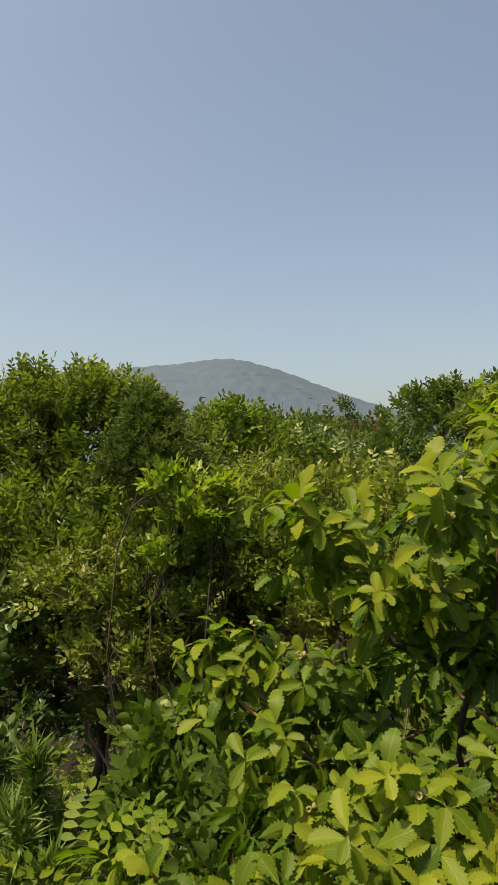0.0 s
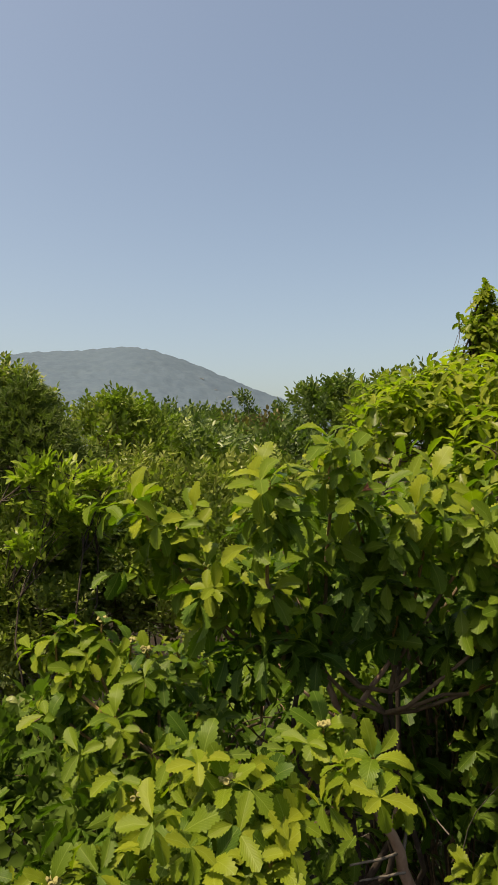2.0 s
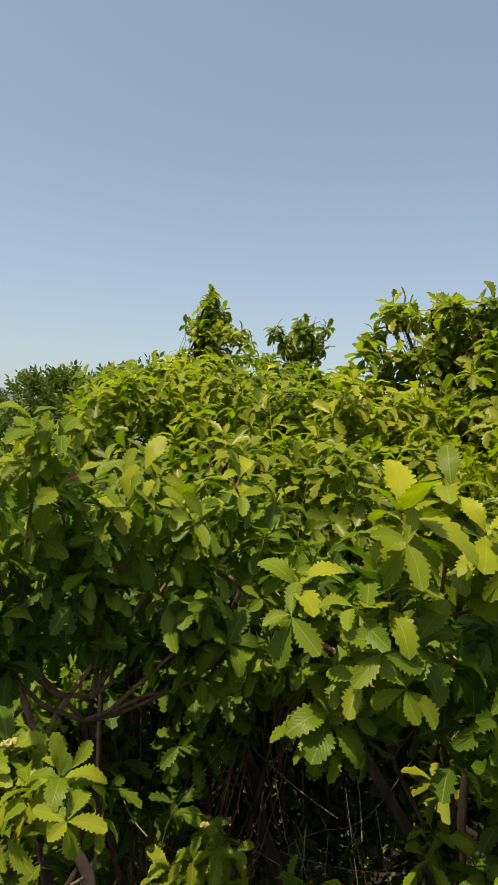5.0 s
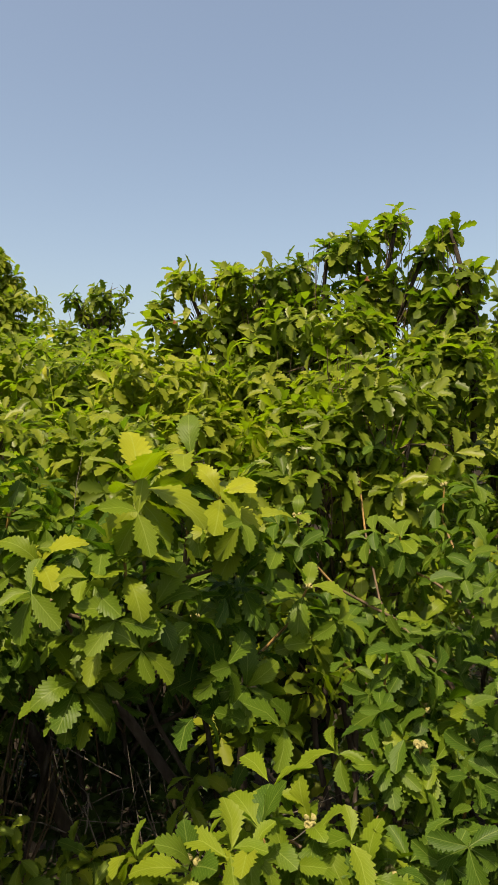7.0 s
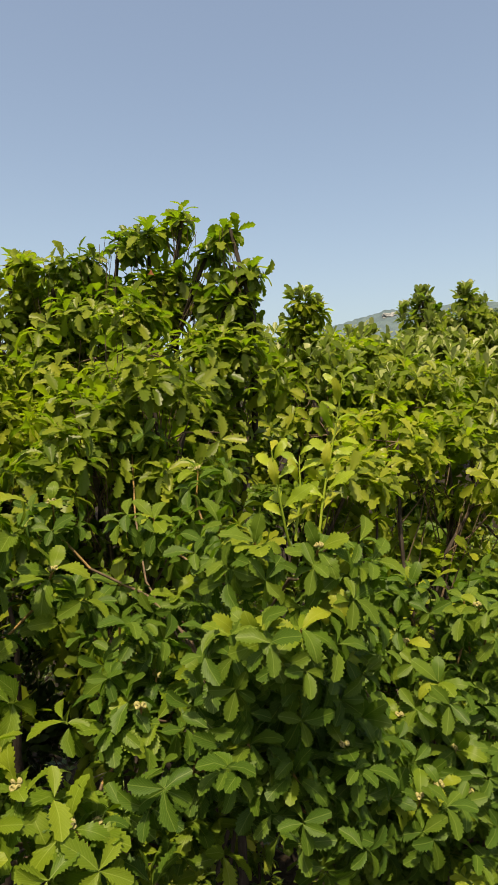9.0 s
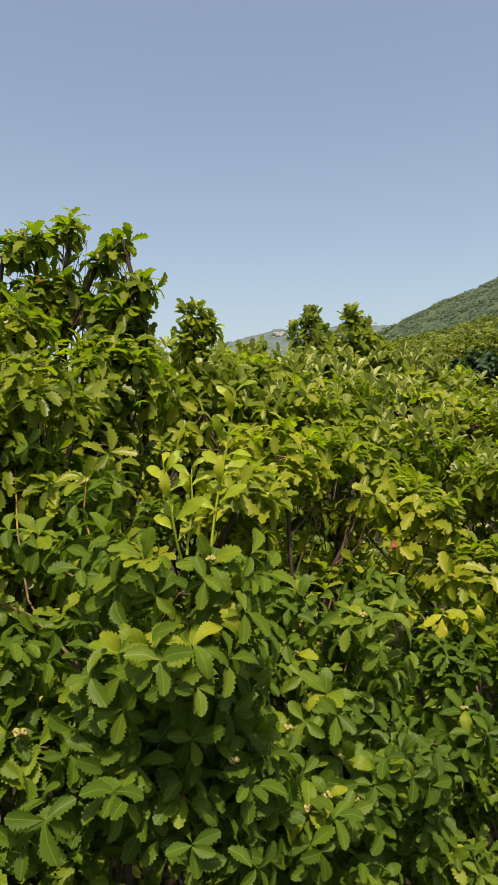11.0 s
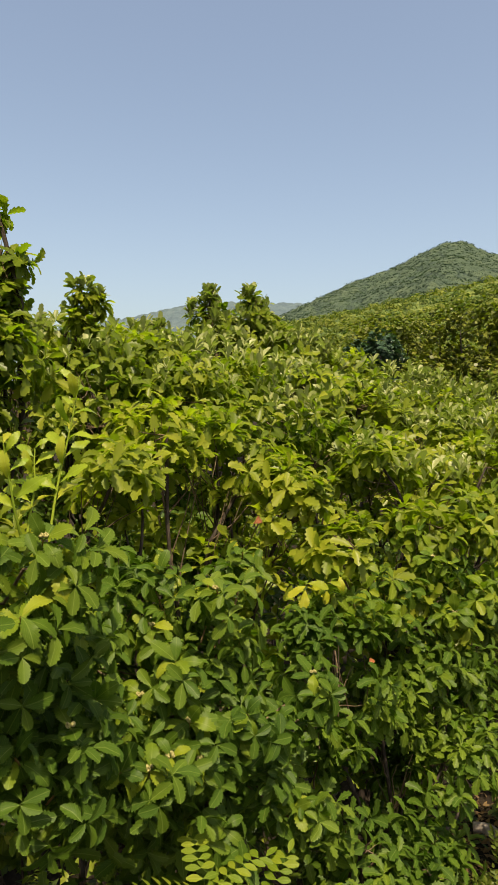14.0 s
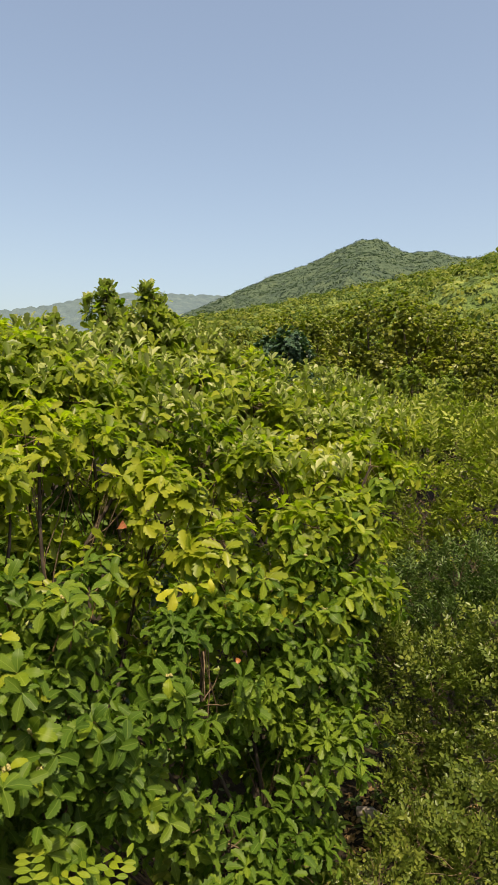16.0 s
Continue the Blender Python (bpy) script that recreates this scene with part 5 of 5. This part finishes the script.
def ash_sapling(places, seed):
    """A sapling with feather leaves: leaflets in pairs along each stalk."""
    r = np.random.default_rng(seed)
    x0, y0 = places[0][0], places[0][1]
    base = np.array((x0, y0, ground_z(x0, y0)))
    tree = thing("ash_sapling", base, "sapling with feather-shaped leaves of many leaflets", "tree")
    hub = np.array((x0, y0, places[0][2] - 0.22))
    part("trunk", limbs_mesh("trunk", [(bend(base - (0, 0, 0.1), hub, r, 6, 0, 0.03), taper(6, 0.014, 0.006), 6)], TWIG), tree)
    for p in places:
        for k in range(4):
            y = unit(np.array((math.cos(k * 1.6 + p[0] * 9), math.sin(k * 1.6 + p[0] * 9), 0.75)) + r.normal(0, 0.2, 3))
            x = unit(np.cross(y, (0, 0, 1.0)))
            z = np.cross(x, y)
            o = np.asarray(p, float) - (0, 0, 0.12)
            vs = []
            for j in range(13):
                s = 0.06 + (j // 2) * 0.042
                side = (0 if j == 12 else (1 if j % 2 else -1))
                d = unit(y * (0.35 if side else 1.0) + x * side - np.array((0, 0, 0.15)))
                vs.append((o + y * s - np.array((0, 0, 1.2)) * s * s, unit(np.cross(d, z)), d, z))
            a = [np.array(c) for c in zip(*vs)]
            me = joined("leaf", [scatter(blade(3, 0.24, 0.5, 0, 0.2, 0.1), a[0], a[1], a[2], a[3], r.uniform(0.045, 0.06, 13))], OAK_YOUNG)
            part("leaf", me, tree)


ash_sapling([(-0.66, 1.88, 3.87), (-0.52, 1.80, 3.84), (-0.67, 1.64, 3.80)], 83)
ash_sapling([(2.52, 0.25, 3.36), (2.64, 0.09, 3.24)], 84)


# ---- single marks among the near leaves ----
def shoot(base, tip, seed, n=11, leaf=0.10):
    """A fresh upright shoot with pale yellow-green leaves up its stem."""
    r = np.random.default_rng(seed)
    base, tip = np.asarray(base, float), np.asarray(tip, float)
    twig = thing("oak_shoot", base, "fresh upright oak shoot with pale yellow-green leaves", "branch")
    path = bend(base, tip, r, 8, 0, 0.02)
    part("stem", limbs_mesh("stem", [(path, taper(8, 0.005, 0.002), 6)], OAK_LIME), twig)
    for k in range(n):
        s = 0.25 + 0.75 * k / (n - 1)
        o = base + (tip - base) * s
        a = k * 2.4
        y = unit(np.array((math.cos(a), math.sin(a), 0.95)))
        x = unit(np.cross(y, np.array((-0.9, -0.3, 0.6)) + r.normal(0, 0.3, 3)))
        z = np.cross(x, y)
        q = leaf * r.uniform(0.8, 1.15) * (1.15 - 0.45 * s)
        m = Matrix([(x[i] * q * 0.72, y[i] * q, z[i] * q, o[i]) for i in range(3)] + [(0, 0, 0, 1)])
        part("leaf", leaf_mesh(k % 3, OAK_LIME if k % 4 else OAK_YELLOW), twig, m=m)


shoot((2.23, 0.65, 4.42), (2.37, 0.64, 4.93), 91, 16, 0.11)
shoot((2.20, 0.72, 4.42), (2.16, 0.76, 4.72), 92, 9, 0.11)
shoot((2.22, 0.72, 4.45), (2.28, 0.74, 4.70), 93, 8, 0.105)
shoot((2.05, 3.55, 4.75), (2.0, 3.6, 5.35), 94, 9, 0.12)


def odd_leaf(place, turn, size, mat, label):
    ob = new("fallen_leaf", leaf_mesh(1, mat))
    ob.matrix_basis = pose(*place, *turn) @ Matrix.Scale(size, 4)
    tagged(ob, label, "leaf", "discoloured leaves caught in the foliage")


odd_leaf((0.20, 1.46, 4.69), (70, 30, -20), 0.045, OAK_YELLOW, "bright yellow oak leaf among green ones")
odd_leaf((0.51, 1.56, 4.755), (60, 55, -30), 0.06, DEAD, "curled red-brown dead oak leaf")
odd_leaf((3.93, 0.62, 4.235), (75, 60, -70), 0.1, DEAD, "curled red-brown dead oak leaf")
odd_leaf((4.36, 0.06, 3.40), (70, 20, -80), 0.075, DEAD, "red-brown dead leaf hanging in shade")
odd_leaf((3.40, 2.48, 5.68), (70, 60, -40), 0.1, DEAD, "curled red-brown dead oak leaf")
odd_leaf((2.98, 3.78, 5.56), (70, 40, -30), 0.09, DEAD, "curled red-brown dead oak leaf")
for turn in ((50, 30, 10), (70, -40, 60), (60, 80, 140)):
    odd_leaf((-0.42, 2.09, 4.09), turn, 0.05, OAK_PALE, "silvery upturned leaf at a twig's end")
odd_leaf((-0.26, 1.95, 3.94), (80, 10, 20), 0.05, OAK_PALE, "silvery upturned leaf at a twig's end")


def yellow_spray(centre, seed):
    """A whorl of yellowing leaves on the flat bough."""
    r = np.random.default_rng(seed)
    c = np.asarray(centre, float)
    twig = thing("oak_sprig", c - (0, 0, 0.1), "sprig of yellowing oak leaves", "branch")
    part("stem", limbs_mesh("stem", [(bend(c - (0, 0, 0.25), c, r, 4, 0, 0.05), taper(4, 0.006, 0.004), 5)], TWIG), twig)
    tips = c + r.normal(0, 0.05, (4, 3)) * (1.6, 1.6, 0.6)
    p, x, y, z = rosettes(tips, unit(np.array([(0, 0, 1.0)] * 4) + r.normal(0, 0.2, (4, 3))), 6, r, 60, 110, 0.3)
    for i in range(len(p)):
        q = 0.12 * r.uniform(0.8, 1.15)
        m = Matrix([(x[i][k] * q, y[i][k] * q, z[i][k] * q, p[i][k]) for k in range(3)] + [(0, 0, 0, 1)])
        part("leaf", leaf_mesh(i % 3, OAK_YELLOW if r.random() < 0.6 else OAK_YOUNG), twig, m=m)


yellow_spray((4.58, 0.35, 3.82), 95)


# ---- the dim hollow under the oaks ----
def hollow_trunk(points, girth, seed):
    r = np.random.default_rng(seed)
    p = np.asarray(points, float)
    s = np.linspace(0, len(p) - 1, 14)
    path = np.stack([np.interp(s, np.arange(len(p)), p[:, k]) for k in range(3)], -1) + r.normal(0, 0.012, (14, 3))
    base = (p[0][0], p[0][1], ground_z(p[0][0], p[0][1]))
    tree = thing("leaning_stem", base, "leaning grey oak stem in the shade", "tree", "bare stems in the hollow")
    path[0, 2] = base[2] - 0.1
    part("trunk", limbs_mesh("trunk", [(path, taper(14, girth, girth * 0.15), 9)], BARK), tree)


hollow_trunk([(2.35, 3.1, 0.5), (2.0, 2.9, 2.3), (1.6, 2.75, 3.4), (1.35, 2.6, 4.2)], 0.06, 101)
hollow_trunk([(2.6, 2.8, 0.5), (2.4, 2.6, 2.2), (2.35, 2.3, 3.3), (2.2, 2.1, 4.1)], 0.05, 102)
hollow_trunk([(4.12, 1.45, 0.5), (4.14, 1.44, 2.5), (4.18, 1.44, 3.85), (4.27, 1.47, 4.45)], 0.028, 103)
hollow_trunk([(4.2, 1.58, 0.5), (4.2, 1.56, 2.5), (4.23, 1.56, 3.85), (4.3, 1.6, 4.3)], 0.02, 104)


def dead_brush(centre, spread, n, seed):
    """Bare grey twigs tangled in the shade."""
    r = np.random.default_rng(seed)
    c = np.asarray(centre, float)
    brush = thing("dead_brush", (c[0], c[1], ground_z(c[0], c[1])), "tangle of bare grey twigs in shade", "brushwood", "dead brush in the hollow")
    paths = []
    for k in range(n):
        a = c + r.normal(0, 1, 3) * spread
        b = a + unit(r.normal(0, 1, 3) + (0, 0, 0.5)) * r.uniform(0.4, 1.0)
        paths.append((bend(a, b, r, 9, 0.10, 0.05), taper(9, 0.0035, 0.001), 4))
    for k in range(4):
        b = c + r.normal(0, 1, 3) * spread
        g = np.array((b[0] + r.normal(0, 0.3), b[1] + r.normal(0, 0.3), 0.45))
        paths.append((bend(g, b, r, 8, 0.02, 0.06), taper(8, 0.012, 0.004), 5))
    part("twigwork", limbs_mesh("twigwork", paths, GREY_TWIG), brush, kind="stuff")


dead_brush((1.7, 2.5, 3.0), (0.4, 0.3, 0.45), 46, 111)
dead_brush((1.2, 2.7, 3.2), (0.3, 0.3, 0.4), 40, 112)
dead_brush((-1.4, 3.6, 2.6), (0.4, 0.3, 0.4), 40, 114)


# ---- undergrowth ----
def bush(x, y, height, rad, seed, leaf, mat, label):
    r = np.random.default_rng(seed)
    g = ground_z(x, y)
    tree = thing("bush", (x, y, g), label, "shrub", "undergrowth bushes")
    balls = [(np.array((x + r.normal(0, rad * 0.5), y + r.normal(0, rad * 0.5), g + height * r.uniform(0.45, 0.85))), rad * r.uniform(0.5, 0.8), rad * r.uniform(0.4, 0.6)) for k in range(4)]
    stems = [(bend((x, y, g - 0.05), b[0], r, 6, 0, 0.06), taper(6, 0.016, 0.005), 5) for b in balls]
    part("stemwork", limbs_mesh("stemwork", stems, BARK), tree, kind="stuff")
    part("crown", joined("crown", crown_leaves(balls, r, 0.38, leaf, DIM_LEAVES), mat), tree, kind="stuff")


k = 0
for az in range(-28, 102, 7):
    for d in (3.6, 5.0, 6.8, 8.6, 10.8, 13.0, 15.5, 18.5):
        k += 1
        a, dd = az + (k * 37 % 5), d + 0.3 * math.sin(k * 1.7)
        if 8 < a < 46 and dd < 8.2 or a > 52 and dd < 4.5 or a > (90 if dd < 10 else 100) or a < 44 and dd > 10 or -26 < a < -16 and dd < 4.5:
            continue
        x, y = 0.35 + dd * math.sin(radians(a)), -0.2 + dd * math.cos(radians(a))
        broad = 1.0 if dd < 10 else 1.7
        bush(x, y, (1.5 if a < 80 else 0.8) + 0.9 * abs(math.sin(k * 2.3)), 0.62 * broad, 200 + k, 0.12 * broad, OAK_FAR if k % 3 else UNDER_SHADED, "low leafy bush in the undergrowth")


def log():
    r = np.random.default_rng(121)
    a, b = np.array((7.75, -0.42, 0.66)), np.array((7.72, -0.98, 0.64))
    ob = new("log", limbs_mesh("log", [(bend(a, b, r, 8, 0, 0.03), 0.055 + 0.008 * r.normal(0, 1, 8), 9)], GREY_BARK))
    tagged(ob, "weathered grey log lying on the soil", "log")


log()


def litter(x, y, wide, n):
    """Dead leaves lying thick on a bare patch of soil."""
    r = np.random.default_rng(122)
    p = np.array([(a, b, ground_z(a, b) + r.uniform(0.01, 0.05)) for a, b in zip(x + r.normal(0, wide, n), y + r.normal(0, wide, n))])
    up = unit(np.array((0, 0, 1.0)) + r.normal(0, 0.3, p.shape))
    ay = unit(np.cross(up, r.normal(0, 1, p.shape)))
    me = joined("leaf_litter", scatter_mixed(DIM_LEAVES, p, np.cross(ay, up), ay, up, r.uniform(0.07, 0.13, n)), LITTER)
    tagged(new("leaf_litter", me), "brown dead leaves lying on bare soil", "leaf litter", kind="stuff")


litter(7.8, -0.75, 0.55, 700)


# ---- woods beyond ----
def woods_tree(seed, mat, label, tall=6.0, rad=1.6, leaf=0.13, n=1600):
    """A full round-headed tree seen from far, built at the origin."""
    r = np.random.default_rng(seed)
    tree = thing("woodland_tree", (0, 0, 0), label, "tree", "woodland below the hill")
    balls = []
    for k in range(11):
        d = unit(r.normal(0, 1, 3))
        balls.append((np.array((d[0] * rad * 0.62, d[1] * rad * 0.62, tall * 0.66 + d[2] * tall * 0.2)), rad * r.uniform(0.34, 0.5), tall * r.uniform(0.09, 0.13)))
    part("trunk", limbs_mesh("trunk", [(bend((0, 0, -0.4), (0, 0, tall * 0.6), r, 7, 0, 0.04), taper(7, 0.12, 0.05), 8)], BARK), tree)
    arms = [(bend((0, 0, tall * 0.35), b[0], r, 5, 0, 0.05), taper(5, 0.05, 0.015), 5) for b in balls]
    part("branchwork", limbs_mesh("branchwork", arms, BARK), tree, kind="stuff")
    tips, axes = zip(*[shell(b, n // 11, r, 0.4, -0.6) for b in balls])
    tips, axes = np.concatenate(tips), np.concatenate(axes)
    p, x, y, z = rosettes(tips, axes, 3, r, 50, 100)
    part("crown", joined("crown", [scatter(CLUMP, p, x, y, z, leaf * 1.2 * r.uniform(0.7, 1.2, len(p)))], mat), tree, kind="stuff")
    return tree


kinds = [woods_tree(301, WOODS_OLIVE, "full-crowned green woodland tree"), woods_tree(302, WOODS_OLIVE, "full-crowned olive woodland tree", 6.0, 1.8), woods_tree(303, SMALL_GREEN, "full-crowned deep green woodland tree", 5.6, 1.5),
         woods_tree(304, BLUEGREEN, "dark blue-green woodland tree", 5.5, 1.3)]
used = [False] * 4


def plant(kind, az, d, top, spin):
    """Stand a woodland tree so that its head reaches an angle above the level."""
    s = spot(az, top, d)
    g = ground_z(s[0], s[1])
    size = (s[2] - g) / (5.75 if kind < 2 else 5.35)
    size = max(size, 0.5)
    if used[kind]:
        copy_thing(kinds[kind], pose(s[0], s[1], g, 0, 0, spin) @ Matrix.Scale(size / kinds[kind].scale[0], 4))
    else:
        used[kind] = True
        kinds[kind].matrix_basis = pose(s[0], s[1], g, 0, 0, spin)
        kinds[kind].scale = (size, size, size)


STANDS = [(3, 82.0, 20, 7.4), (3, 80.7, 21, 6.8), (1, 82, 27, 8.2), (0, 85, 28, 8.8), (1, 88.5, 27, 9.5), (1, 91.5, 26, 8.6), (0, 94.5, 25, 7.8), (1, 98, 24, 7.5), (2, 90, 21, 4.2), (2, 94, 20, 3.4), (2, 86, 21, 4.2),
          (0, 97.5, 20, 3.2), (2, 80.5, 20, 4.6), (1, 76, 36, 7.0), (1, 73, 42, 6.6), (0, 79.5, 46, 7.6), (1, 70, 34, 5.9), (0, 67, 30, 5.6), (1, 83, 48, 8.0), (0, 100, 30, 7.8), (2, 102, 21, 4.4)]
for k, (kind, az, d, top) in enumerate(STANDS):
    plant(kind, az, d, top, k * 67)
for k, az in enumerate(range(-34, 66, 6)):
    plant((0, 2, 1, 2)[k % 4], az, 24 + 7 * (k % 3), 3.4 + 0.8 * math.sin(k * 2.1) if az < 14 else 4.4, k * 53)


def hill_woods(name, sheet, n, heads, low, high, card, mat, label, seed):
    """The heads of the trees that clothe a hill, too many to count."""
    r = np.random.default_rng(seed)
    flat = sheet.reshape(-1, 3)
    picks = flat[r.choice(len(flat), n, replace=False)]
    tips, axes = [], []
    for c in picks:
        d = unit(r.normal(0, 1, (heads, 3)))
        d[:, 2] = np.abs(d[:, 2])
        big = r.uniform(low, high)
        tips.append(c + d * big * np.array((1, 1, 0.85)) * r.uniform(0.8, 1.0, (heads, 1)))
        axes.append(d)
    tips, axes = np.concatenate(tips), np.concatenate(axes)
    y = unit(np.cross(axes, r.normal(0, 1, axes.shape)))
    x = np.cross(y, axes)
    me = joined(name, [scatter(CLUMP, tips, x, y, unit(axes + r.normal(0, 0.22, axes.shape)), card * r.uniform(0.6, 1.3, len(tips)))], mat)
    tagged(new(name, me), label, "woods", kind="stuff")


# close, bluish greens: haze over these treetops is part of the colour
PEAK_LEAF = leaf_material("hazed_peak_treetops", [(0.2, (0.034, 0.054, 0.046)), (0.5, (0.04, 0.062, 0.048)), (0.85, (0.048, 0.073, 0.05))], 0.5, veins=False, rough=0.9, gloss=0.1, patch=0.02)
SLOPE_LEAF = leaf_material("slope_treetops", [(0.2, (0.04, 0.07, 0.018)), (0.5, (0.095, 0.12, 0.026)), (0.85, (0.175, 0.19, 0.04))], 0.35, veins=False, rough=0.9, gloss=0.1, patch=0.06)
hill_woods("slope_trees", SLOPE[:, :60], 4200, 18, 1.3, 2.5, 0.85, SLOPE_LEAF, "olive-green treetops covering the near slope", 131)
hill_woods("peak_trees", PEAK[:, :60], 8500, 8, 0.9, 1.8, 1.0, PEAK_LEAF, "hazy deep green treetops covering the pointed hill", 132)


def ground_cover():
    """Low leaves over the soil, past counting, coloured dark for the shade there."""
    r = np.random.default_rng(141)
    n = 4600
    a, d = np.radians(r.uniform(-32, 104, n)), 2.0 + 17 * r.random(n) ** 0.9
    x, y = 0.35 + d * np.sin(a), -0.2 + d * np.cos(a)
    tips = np.array([(p, q, ground_z(p, q) + r.uniform(0.05, 0.55)) for p, q in zip(x, y)])
    p, ax, ay, az = rosettes(tips, unit(np.array((0, 0, 1.0)) + r.normal(0, 0.3, (n, 3))), 4, r, 55, 105)
    me = joined("undergrowth", [scatter(SMALL_LEAF, p, ax, ay, az, r.uniform(0.07, 0.14, len(p)))], UNDER_SHADED)
    tagged(new("undergrowth", me), "low leaves covering the forest floor, darkened as by shade", "plants", kind="stuff")


ground_cover()
